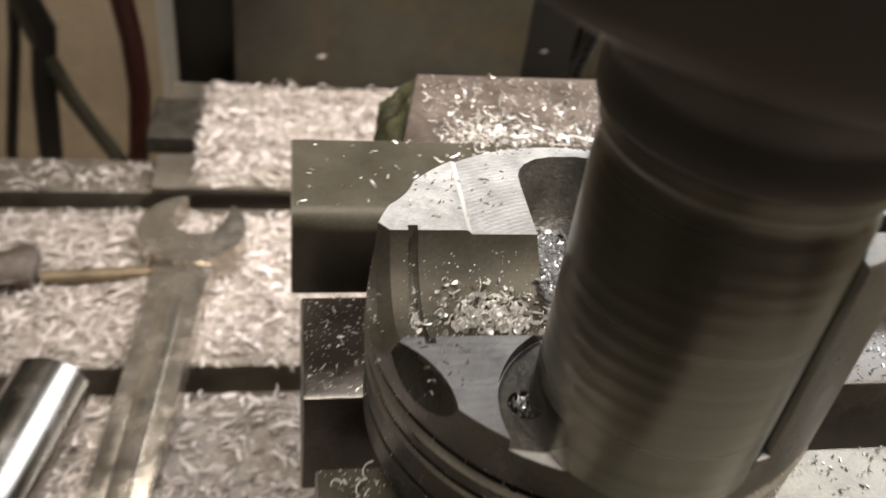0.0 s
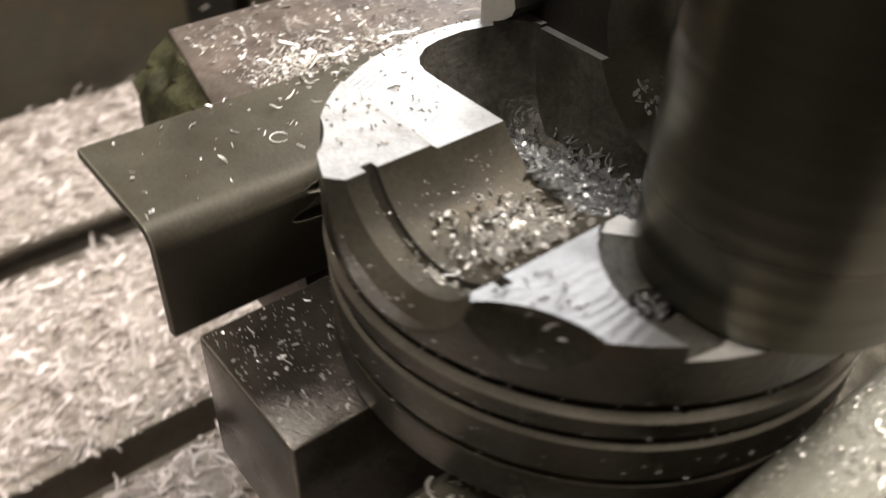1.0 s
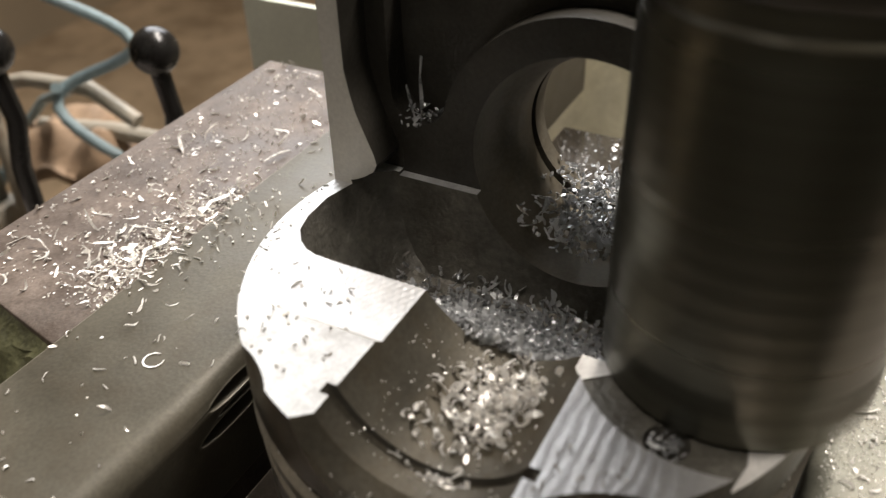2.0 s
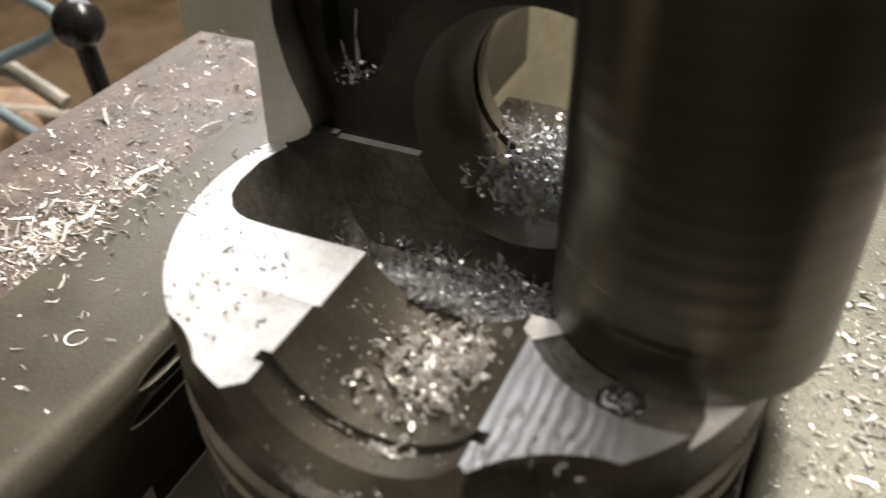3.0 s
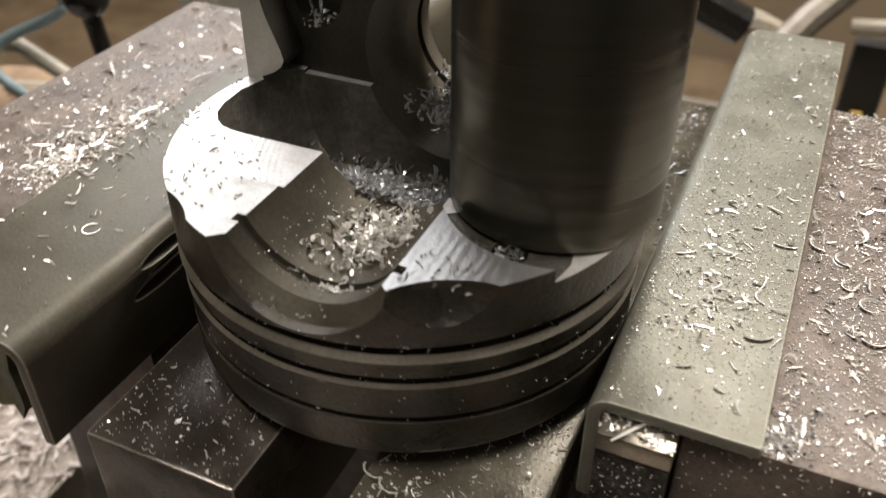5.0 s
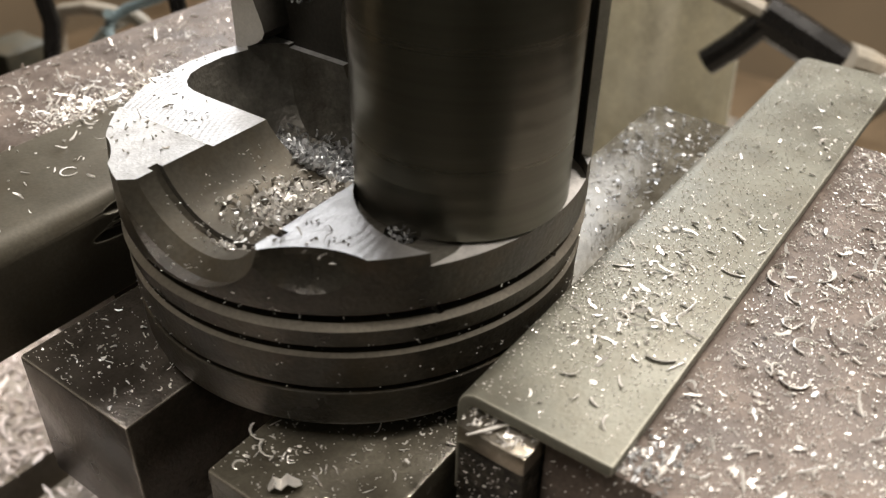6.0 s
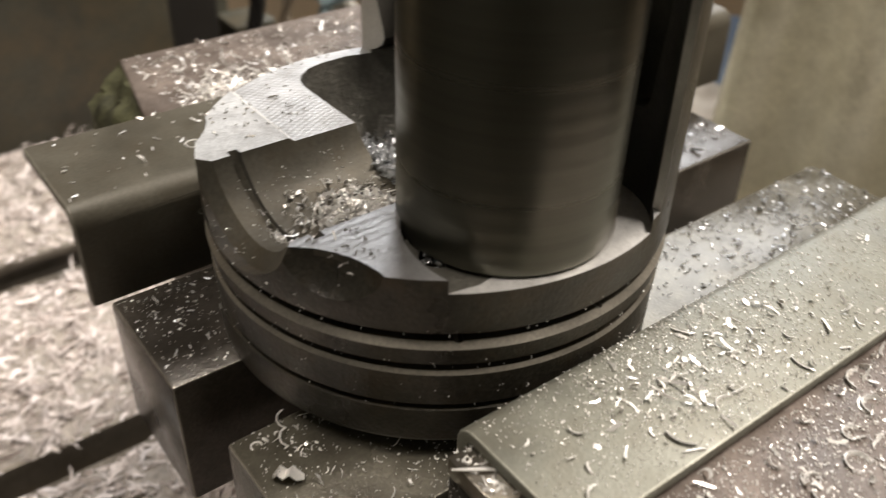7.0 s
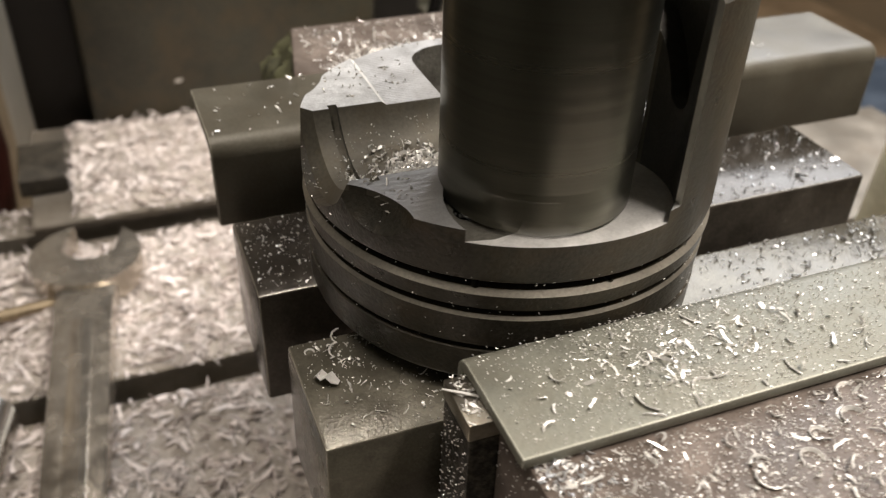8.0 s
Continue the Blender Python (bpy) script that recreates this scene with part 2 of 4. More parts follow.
# ---- building helpers (all sizes in millimetres) ----
def mesh_of(name, bm, material, smooth=32):
    bmesh.ops.recalc_face_normals(bm, faces=bm.faces[:])
    if bm.calc_volume(signed=True) < 0:
        bmesh.ops.reverse_faces(bm, faces=bm.faces[:])
    me = bpy.data.meshes.new(name)
    bm.to_mesh(me)
    bm.free()
    for m in (material if isinstance(material, (list, tuple)) else [material]):
        me.materials.append(m)
    if smooth:
        for p in me.polygons:
            p.use_smooth = True
        me.set_sharp_from_angle(angle=radians(smooth))
    return me


def part(name, bm, material, parent=None, label="", smooth=32, at=None):
    ob = new(name, mesh_of(name, bm, material, smooth))
    if at is not None:
        ob.matrix_world = at
    ob.parent = parent
    if label:
        tagged(ob, label)
    return ob


def thing(name, label, category, at=None, kind="", group=""):
    ob = new(name)
    ob.empty_display_size = 0.01
    if at is not None:
        ob.matrix_world = at
    return tagged(ob, label, category, group, kind)


def box(x0, x1, y0, y1, z0, z1, bevel=0.0, seg=2, bm=None):
    bm = bm or bmesh.new()
    m = Matrix.Translation(((x0 + x1) / 2 * MM, (y0 + y1) / 2 * MM, (z0 + z1) / 2 * MM)) @ Matrix.Diagonal(((x1 - x0) * MM, (y1 - y0) * MM, (z1 - z0) * MM, 1))
    made = bmesh.ops.create_cube(bm, size=1, matrix=m)["verts"]
    if bevel:
        edges = list({e for v in made for e in v.link_edges})
        bmesh.ops.bevel(bm, geom=edges, offset=bevel * MM, segments=seg, profile=0.5, affect="EDGES", clamp_overlap=True)
    return bm


def lathe(profile, seg=96, bm=None, m=Matrix(), closed=True):
    """Turns (radius, height) pairs about z."""
    bm = bm or bmesh.new()
    rings = []
    for r, z in profile:
        if r < 1e-6:
            rings.append([bm.verts.new(m @ Vector((0, 0, z * MM)))])
        else:
            rings.append([bm.verts.new(m @ Vector((r * MM * math.cos(2 * math.pi * k / seg), r * MM * math.sin(2 * math.pi * k / seg), z * MM))) for k in range(seg)])
    for a, b in zip(rings, rings[1:]):
        for k in range(seg):
            j = (k + 1) % seg
            q = [a[k % len(a)], a[j % len(a)], b[j % len(b)], b[k % len(b)]]
            q = list(dict.fromkeys(q))
            if len(q) > 2:
                bm.faces.new(q)
    return bm


def prism(points, z0, z1, bm=None, m=Matrix(), bevel=0.0):
    """A closed outline in x, y drawn up from z0 to z1."""
    bm = bm or bmesh.new()
    low = [bm.verts.new(m @ Vector((x * MM, y * MM, z0 * MM))) for x, y in points]
    high = [bm.verts.new(m @ Vector((x * MM, y * MM, z1 * MM))) for x, y in points]
    k = len(points)
    bm.faces.new(low[::-1])
    top = bm.faces.new(high)
    for i in range(k):
        bm.faces.new((low[i], low[(i + 1) % k], high[(i + 1) % k], high[i]))
    if bevel:
        bmesh.ops.bevel(bm, geom=list(top.edges), offset=bevel * MM, segments=2, profile=0.5, affect="EDGES", clamp_overlap=True)
    return bm


def ellipsoid(cx, cy, cz, rx, ry, rz, turn=0.0, seg=40):
    bm = bmesh.new()
    m = Matrix.Translation((cx * MM, cy * MM, cz * MM)) @ Matrix.Rotation(radians(turn), 4, "Z") @ Matrix.Diagonal((rx * MM, ry * MM, rz * MM, 1))
    bmesh.ops.create_uvsphere(bm, u_segments=seg, v_segments=seg // 2, radius=1, matrix=m)
    return bm


ALONG_X = Matrix.Rotation(radians(90), 4, "Y")


def tube(points, radius, material, name, parent=None, bm=None, seg=10):
    """A round bar along a line of points (mm)."""
    bm = bmesh.new()
    pts = [Vector(p) * MM for p in points]
    rings = []
    for i, p in enumerate(pts):
        d = (pts[min(i + 1, len(pts) - 1)] - pts[max(i - 1, 0)]).normalized()
        side = d.cross(Vector((0, 0, 1)) if abs(d.z) < 0.9 else Vector((1, 0, 0))).normalized()
        up = side.cross(d)
        rings.append([bm.verts.new(p + radius * MM * (math.cos(2 * math.pi * k / seg) * side + math.sin(2 * math.pi * k / seg) * up)) for k in range(seg)])
    for a, b in zip(rings, rings[1:]):
        for k in range(seg):
            bm.faces.new((a[k], a[(k + 1) % seg], b[(k + 1) % seg], b[k]))
    bm.faces.new(rings[0][::-1])
    bm.faces.new(rings[-1])
    return part(name, bm, material, parent)


def carve(name, bm, cutters, materials):
    """Takes the cutters away from bm and returns the finished mesh."""
    base = new(name, mesh_of(name, bm, materials, 0))
    tools = []
    for i, c in enumerate(cutters):
        t = new("tool", mesh_of("tool", c, materials[0], 0))
        tools.append(t)
        mod = base.modifiers.new("cut", "BOOLEAN")
        mod.operation, mod.solver, mod.object = "DIFFERENCE", "MANIFOLD", t
    bpy.context.view_layer.update()
    me = bpy.data.meshes.new_from_object(base.evaluated_get(bpy.context.evaluated_depsgraph_get()))
    for t in tools:
        bpy.data.objects.remove(t, do_unlink=True)
    bpy.data.objects.remove(base, do_unlink=True)
    me.materials.clear()
    for m in materials:
        me.materials.append(m)
    return me


def arc(cx, cy, r, a0, a1, n):
    return [(cx + r * math.cos(radians(a0 + (a1 - a0) * i / n)), cy + r * math.sin(radians(a0 + (a1 - a0) * i / n))) for i in range(n + 1)]


# ---- room ----
def build_room():
    part("floor", box(-1300, 2600, -1300, 2600, -1060, -1000), M_floor)
    for name, b, m, label in (("wall_north", (-1200, 2600, 2500, 2600, -1000, 1700), M_roomwall, "plain beige workshop wall"),
                              ("wall_east", (2500, 2600, -1200, 2500, -1000, 1700), M_roomwall, "plain beige workshop wall"),
                              # south and west: unseen, added close and dark to shape the cutter's reflections
                              ("wall_south", (-1300, 2600, -1300, -1200, -1000, 1700), M_darkwall, "unseen plain wall, added close and dark for the cutter reflections"),
                              ("wall_west", (-1300, -1200, -1200, 2600, -1000, 1700), M_darkwall, "unseen plain wall, added close and dark for the cutter reflections")):
        tagged(part(name, box(*b), m), label, "wall", kind="structure")
    tagged(part("ceiling", box(-1300, 2600, -1300, 2600, 1700, 1760), M_grimy), "grimy pale workshop ceiling", "ceiling", kind="structure")
    tagged(bpy.data.objects["floor"], "brown worn workshop floor", "floor", kind="structure")


build_room()

# ---- mill: table, column, vice ----
random.seed(3)


def build_table():
    t = thing("mill_table", "cast iron milling table with slots buried in shavings", "machine table")
    # lands between the slots, with the slot floor under them
    for y0, y1 in ((-260, 134), (149, 262), (276, 304)):
        part("table_land", box(-250, 420, y0, y1, -166, -140, 0.8), M_table, t)
    part("saddle_way", box(-131, 100, 284, 384, -166, -138, 1.0), M_table, t)
    part("saddle_plate", box(-131, 100, 271, 384, -137.8, -133, 0.8), M_table, t, "worn steel plate over the way")
    part("table_body", box(-250, 420, -260, 345, -230, -166), M_table, t)
    return t


build_table()


def build_column():
    c = thing("mill_column", "grey green painted column of the milling machine", "machine column")
    part("front_plate", box(-93, 90, 382, 420, -150, 420, 3), M_column, c)
    part("side_recess", box(-129, -93, 400, 430, -150, 420, 2), M_rubber, c, "black rubber way guard")
    part("side_recess", box(90, 128, 400, 430, -150, 420, 2), M_rubber, c, "black rubber way guard")
    part("casting", box(-120, 150, 430, 700, -1000, 420, 6), M_column, c)
    return c


build_column()


def build_vice():
    v = thing("machine_vice", "heavy machine vice with brown jaws, dusted with chips", "vice")
    part("bed", box(-6, 128, -230, 122, -140, -33.5, 4), M_bed, v, "oily cast iron bed")
    # rear jaw with a sloped, paint-chipped end
    part("rear_jaw", prism([(-29, 83), (-20.5, 124), (94, 125), (94, 49.2), (-29, 49.2)], -33, 17.4, bevel=0.8), M_jaw, v)
    # rough cast end, chamfered at the top
    end = bmesh.new()
    for q in ((-19.8, 124.6, 16.8), (-29.2, 84, 16.8), (-31.0, 124.6, 5), (-37.5, 84, 5), (-32.5, 124.6, -33), (-39, 84, -33), (-19.5, 124.6, -33), (-28.9, 84, -33)):
        end.verts.new(Vector(q) * MM)
    bmesh.ops.convex_hull(end, input=end.verts[:])
    bmesh.ops.triangulate(end, faces=end.faces[:])
    bmesh.ops.subdivide_edges(end, edges=end.edges[:], cuts=9, use_grid_fill=True)
    for w in end.verts:
        if w.co.x < (-20.5 - 9.3 * (124.6 - w.co.y / MM) / 40.6) * MM:
            w.co += 0.0016 * noise.noise_vector(w.co * 160) + 0.0007 * noise.noise_vector(w.co * 600)
    part("jaw_end", end, M_green, v, "rough cast jaw end with chipped green paint")
    part("front_jaw", box(-28, 100, -190, -61.7, -33, 17.4, 0.9), M_jaw, v)
    # end below the insert: oil, plus shade put into the black base
    part("jaw_core", box(-33.2, 100, -61.3, -49.2, -33, 12.8, 0.3), M_blackiron, v, "oily jaw body, blackened for the shade under the cover")
    part("jaw_insert", box(-33.5, 100, -61.5, -49.0, 13.0, 17.0, 0.4), M_insert, v, "bare ground steel jaw insert")
    return v


build_vice()


def cover_profile(width, drop, thick, radius):
    """Side view of a bent sheet: flat leg to -y of the bend at the origin, second leg down."""
    outer = [(-width, 0)] + [(-radius + radius * math.sin(radians(a)), -radius + radius * math.cos(radians(a))) for a in range(0, 91, 15)] + [(0, -drop)]
    ri = radius - thick
    inner = [(-thick, -drop)] + [(-radius + ri * math.sin(radians(a)), -radius + ri * math.cos(radians(a))) for a in range(90, -1, -15)] + [(-width, -thick)]
    return outer + inner


def build_cover(name, label, x0, x1, y, flip, width, drop, z, radius, material, gouges=()):
    pts = cover_profile(width, drop, 2.6, radius)
    bm = bmesh.new()
    k = len(pts)
    ends = []
    for x in (x0, x1):
        ends.append([bm.verts.new((x * MM, (y + flip * py) * MM, (z + pz) * MM)) for py, pz in pts])
    for i in range(k):
        bm.faces.new((ends[0][i], ends[0][(i + 1) % k], ends[1][(i + 1) % k], ends[1][i]))
    bm.faces.new(ends[0])
    bm.faces.new(ends[1][::-1])
    bmesh.ops.recalc_face_normals(bm, faces=bm.faces[:])
    ed = [e for e in bm.edges if len(e.link_faces) == 2 and e.calc_face_angle(0) > 0.9]
    bmesh.ops.bevel(bm, geom=ed, offset=0.6 * MM, segments=2, profile=0.5, affect="EDGES", clamp_overlap=True)
    if not gouges:
        return tagged(part(name, bm, material, smooth=40), label, "jaw cover")
    me = carve(name, bm, gouges, [material])
    for f in me.polygons:
        f.use_smooth = True
    me.set_sharp_from_angle(angle=radians(40))
    return tagged(new(name, me), label, "jaw cover")


# rear cover takes the shaded copy of the cover steel
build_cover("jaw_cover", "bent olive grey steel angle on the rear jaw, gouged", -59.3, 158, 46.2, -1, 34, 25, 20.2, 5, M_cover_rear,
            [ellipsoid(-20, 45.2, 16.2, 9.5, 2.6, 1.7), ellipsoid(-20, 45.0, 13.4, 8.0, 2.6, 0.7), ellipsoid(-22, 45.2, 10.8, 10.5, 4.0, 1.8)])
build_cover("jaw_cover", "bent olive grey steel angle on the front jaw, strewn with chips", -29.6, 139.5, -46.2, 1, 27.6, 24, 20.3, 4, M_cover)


def build_block(label, x0, x1, y0, y1, material):
    return tagged(part("support_block", box(x0, x1, y0, y1, -33, 0, 0.9), material), label, "steel block", "parallels under the piston")


build_block("dark oiled square steel bar under the piston by the rear jaw", -57, 123, 7, 40, M_block)
build_block("worn olive brown steel bar under the piston, front jaw side", -54.6, 125, -43.4, -11.6, M_block_worn)


# ---- piston ----
def build_piston():
    p = thing("piston", "upside-down aluminium engine piston, half milled away, dark with oil", "piston")
    prof = [(0, 0), (39.6, 0), (40.2, 0.3), (44.5, 4.5), (44.8, 5.4), (45.0, 12.2), (44.8, 12.4), (41, 12.4), (41, 13.6), (44.9, 13.7), (45.3, 20.7), (44.7, 21.4), (41, 21.5), (41, 23.0), (45.2, 23.1),
            (45.7, 26.6), (44.6, 27.7), (41, 27.8), (41, 29.3), (44.9, 29.4), (45.3, 29.8), (45.6, 31.5), (45.6, 79.4), (45.0, 80), (0, 80)]
    body = lathe(prof, 160)
    cuts = []
    # main cut across the near half, a little lower on one side
    cuts.append(box(-70, 15.7, -5, 33.5, 42.1, 120))
    cuts.append(box(-72, 11.0, 33, 73, 42.12, 119))
    cuts.append(prism([(-24.0, 41.35), (11.02, 41.35), (11.02, 121), (-25.3, 121), (-25.3, 42.3)], -71, -5, m=Matrix.Rotation(radians(90), 4, "X")))
    cuts.append(box(-71, 15.72, -72, 0, 40.6, 122))
    cuts.append(box(10, 19.0, -31, 34, 41.5, 118))
    # pocket left by the cutter
    pocket = arc(-6.0, -32.0, 20.7, 118, 298, 30) + arc(0.5, -28.0, 20.0, -62, 118, 30)
    cuts.append(prism(pocket, 38, 123))
    # old oily floor of the casting, just below the fresh cut
    cuts.append(prism(arc(-6.0, -32.0, 20.6, 118, 195, 14) + [(-20.5, -38.4), (-15.5, -37.6), (-11.5, -33), (-10.5, -20)], 37.8, 39.2))
    # drilled hole in the pocket floor, full of cuttings
    cuts.append(lathe([(0, 31), (2.6, 31), (3.0, 33), (3.1, 39), (0, 39)], 32, m=Matrix.Translation((-21.2 * MM, -28.2 * MM, 0))))
    # hollow between the pin bosses
    cav = [(-10.5, -20), (-10.6, 10), (-10.7, 30), (-10.5, 34.0), (-9.8, 36.4), (-8.2, 38.6), (-5.4, 40.7), (-1.5, 41.8), (5, 42.1), (11.0, 40.6), (15, 38), (17.2, 35)] + [(17.2, -17), (14, -21), (6, -24), (-4, -24), (-9, -22.5)]
    bowl = bmesh.new()
    levels = []
    for z, k in ((22.5, 0.66), (23.2, 0.76), (25.5, 0.86), (29, 0.925), (33, 0.958), (37.5, 0.98), (42, 1.0), (42.25, 1.001)):
        levels.append([bowl.verts.new(((3 + (x - 3) * k) * MM, y * k * MM, z * MM)) for x, y in cav])
    for a, b in zip(levels, levels[1:]):
        for i in range(len(cav)):
            j = (i + 1) % len(cav)
            bowl.faces.new((a[i], a[j], b[j], b[i]))
    bowl.faces.new(levels[0][::-1])
    bowl.faces.new(levels[-1])
    bmesh.ops.recalc_face_normals(bowl, faces=bowl.faces[:])
    cuts.append(bowl)
    # recess round the standing boss
    rec = [(36.6, 125), (36.0, 62)] + arc(30.3, 57.6, 5.4, 0, -180, 12) + arc(-1, 49.5, 27, 17.4, 162.6, 26) + arc(-30.1, 57.6, 3.3, 0, -180, 12) + [(-33.8, 62), (-34.8, 74), (-35.4, 125)]
    m = Matrix(((0, 0, 1, 0), (1, 0, 0, 0), (0, 1, 0, 0), (0, 0, 0, 1)))
    cuts.append(prism(rec, 14, 24.5, m=m))
    # tapering inner side of the skirt
    cuts.append(prism([(24, 126), (40.4, 126), (40.0, 64), (39.3, 60), (38.3, 56), (36.7, 52), (35.3, 48.7), (34.8, 46.6), (35.6, 45.0), (37.5, 43.6), (39.4, 42.6), (40.4, 42.18), (24, 42.18)], 5, 18.9, m=m))
    # pin bore with its two clip grooves and mouths
    at = Matrix.Translation((0, -1 * MM, 49.5 * MM)) @ ALONG_X
    cuts.append(lathe([(0, -60), (19, -60), (19, -43.2), (16.3, -40.6), (16.3, -37), (17.7, -37), (17.7, -35), (16.3, -35), (16.3, 13.9), (20.6, 14), (20.6, 22), (20.0, 25), (18.6, 27.5), (16.9, 29.5), (16.3, 31.5), (16.3, 35), (17.7, 35), (17.7, 37), (16.3, 37), (16.3, 41), (19, 43.5), (19, 60), (0, 60)], 72, m=at))
    # cast hollows beside the boss ends
    cuts.append(ellipsoid(-42.9, -25.8, 42.5, 8.2, 13.2, 10.0, 31))
    cuts.append(ellipsoid(-42.1, 29.6, 43.5, 7.0, 11.5, 10.0, -35))
    cuts.append(ellipsoid(-56.4, -1, 44, 17.5, 25.5, 15.5))
    # oil holes
    for a in (238, 272, 300, 322):
        cuts.append(lathe([(0, 36), (1.2, 36), (1.2, 50), (0, 50)], 12, m=Matrix.Translation((0, 0, 28.6 * MM)) @ Matrix.Rotation(radians(a), 4, "Z") @ ALONG_X))
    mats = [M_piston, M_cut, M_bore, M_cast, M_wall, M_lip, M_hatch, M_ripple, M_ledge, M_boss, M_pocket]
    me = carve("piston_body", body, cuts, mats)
    for f in me.polygons:
        c, n = f.center / MM, f.normal
        r = math.hypot(c.x, c.y)
        pin = math.hypot(c.y + 1, c.z - 49.5)
        if n.z > 0.95 and 37.5 < c.z < 43.2 and c.x < 19.2:
            f.material_index = 3 if c.z < 37.9 else 8 if c.z < 39 else 7 if c.z < 41 else 6 if c.z < 41.8 else 1
        elif 0.5 < n.z and 41.2 < c.z < 42.4 and abs(c.x + 24.6) < 1.2:
            f.material_index = 4
        # upright boss faces get the casting colour with shade painted in
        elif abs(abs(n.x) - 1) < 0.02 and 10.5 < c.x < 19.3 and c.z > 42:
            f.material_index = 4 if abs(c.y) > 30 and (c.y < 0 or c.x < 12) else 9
        elif pin < 20.8 and c.x > 16 and abs(n.x) < 0.97 or pin < 18.2 and abs(n.x) < 0.9:
            f.material_index = 2
        # pocket walls: milled metal in the darkened, shade-painted copy
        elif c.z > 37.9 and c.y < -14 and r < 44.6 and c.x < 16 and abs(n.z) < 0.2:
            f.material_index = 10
        # up-facing groove lips take the paler, painted-lit colour
        elif n.z > 0.4 and r > 44.3 and 15 < c.z < 28:
            f.material_index = 5
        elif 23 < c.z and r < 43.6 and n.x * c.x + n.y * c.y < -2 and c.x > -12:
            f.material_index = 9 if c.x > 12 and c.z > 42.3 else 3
        elif r > 40.7:
            f.material_index = 0
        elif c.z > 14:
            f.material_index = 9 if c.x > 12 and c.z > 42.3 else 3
        f.use_smooth = True
    me.set_sharp_from_angle(angle=radians(28))
    regions = {}
    for f in me.polygons:
        c, k = f.center / MM, f.material_index
        if k == 0:
            name = "ring_belt" if c.z < 29.3 else "skirt"
        elif k == 5:
            name = "ring_belt"
        elif k == 9:
            name = "pin_boss"
        elif k == 10:
            name = "milled_wall"
        elif k > 5:
            name = "milled_flat"
        else:
            name = ("", "milled_flat", "pin_bore", "under_crown", "milled_wall")[k]
        regions.setdefault(name, set()).add(f.index)
    labels = {"milled_flat": "freshly milled bright aluminium faces", "pin_bore": "smooth pin bore with clip grooves", "pin_boss": "oily standing pin boss, darkened for its shade", "ring_belt": "dark ring belt with three empty grooves"}
    for name, keep in regions.items():
        bm = bmesh.new()
        bm.from_mesh(me)
        bm.faces.ensure_lookup_table()
        bmesh.ops.delete(bm, geom=[f for f in bm.faces if f.index not in keep], context="FACES")
        bm.faces.index_update()
        bm.faces.ensure_lookup_table()
        left = set(bm.faces)
        island, k = {}, 0
        while left:
            k += 1
            todo = [left.pop()]
            while todo:
                f = todo.pop()
                island[f.index] = k
                for e in f.edges:
                    for g in e.link_faces:
                        if g in left:
                            left.discard(g)
                            todo.append(g)
        for i in range(1, k + 1):
            one = bm.copy()
            one.faces.ensure_lookup_table()
            bmesh.ops.delete(one, geom=[f for f in one.faces if island[f.index] != i], context="FACES")
            piece = bpy.data.meshes.new(name)
            one.to_mesh(piece)
            one.free()
            for m in mats:
                piece.materials.append(m)
            ob = new(name, piece)
            ob.parent = p
            if name in labels:
                tagged(ob, labels[name])
        bm.free()
    p.location = (0.4 * MM, -0.3 * MM, 0)
    return p


build_piston()


# ---- cutter and spindle ----
def build_cutter():
    c = thing("end_mill", "large spinning steel milling cutter in a black holder", "milling cutter", at=pose(-1.6 * MM, -31.9 * MM, 38.1 * MM))
    prof = [(0, 0.6), (16.2, 0.0), (18.4, 0.0), (18.95, 0.6), (19.0, 50), (18.4, 52), (18.4, 54), (19.4, 55.5), (19.4, 58), (0, 58)]
    body = lathe(prof, 96)
    cuts = []
    for a in (0, 180):
        cuts.append(prism([(13.5, -1), (24, -1), (24, 8), (17.5, 6)], -5, 9, m=Matrix.Rotation(radians(a), 4, "Z")))
    me = carve("cutter_body", body, cuts, [M_tool])
    for f in me.polygons:
        f.use_smooth = True
    me.set_sharp_from_angle(angle=radians(30))
    ob = new("cutter_body", me)
    ob.parent = c
    for a in (0, 180):
        part("insert", prism([(13.8, -3.0), (19.12, -3.0), (19.12, -1.02), (13.8, -1.02)], 0.05, 7.6, m=Matrix.Rotation(radians(a), 4, "Z"), bevel=0.3), M_insert, c, "small carbide cutting insert")
    part("clamp_collar", lathe([(0, 58.2), (19.6, 58.2), (20.6, 59.2), (20.8, 62), (20.2, 64), (20.2, 66), (20.8, 68), (21.0, 78), (0, 78)], 72), M_black, c, "dark oiled clamping collar")
    part("holder", lathe([(0, 77), (24, 77), (36, 77.2), (39.5, 79.2), (40.5, 82), (40.5, 96), (38, 98), (36, 124), (36, 150), (0, 150)], 72), M_black, c, "black tool holder")
    part("spindle_nose", lathe([(0, 150.2), (42, 150.2), (44, 153), (44, 262), (0, 262)], 72), M_black, c)
    return c


cutter = build_cutter()


def build_head():
    h = thing("machine_overarm", "dark grey overarm of the milling machine above the cutter", "machine overarm")
    part("head_casting", box(-75, 75, -80, 420, 300, 460, 14, 3), M_column, h)
    return h


build_head()


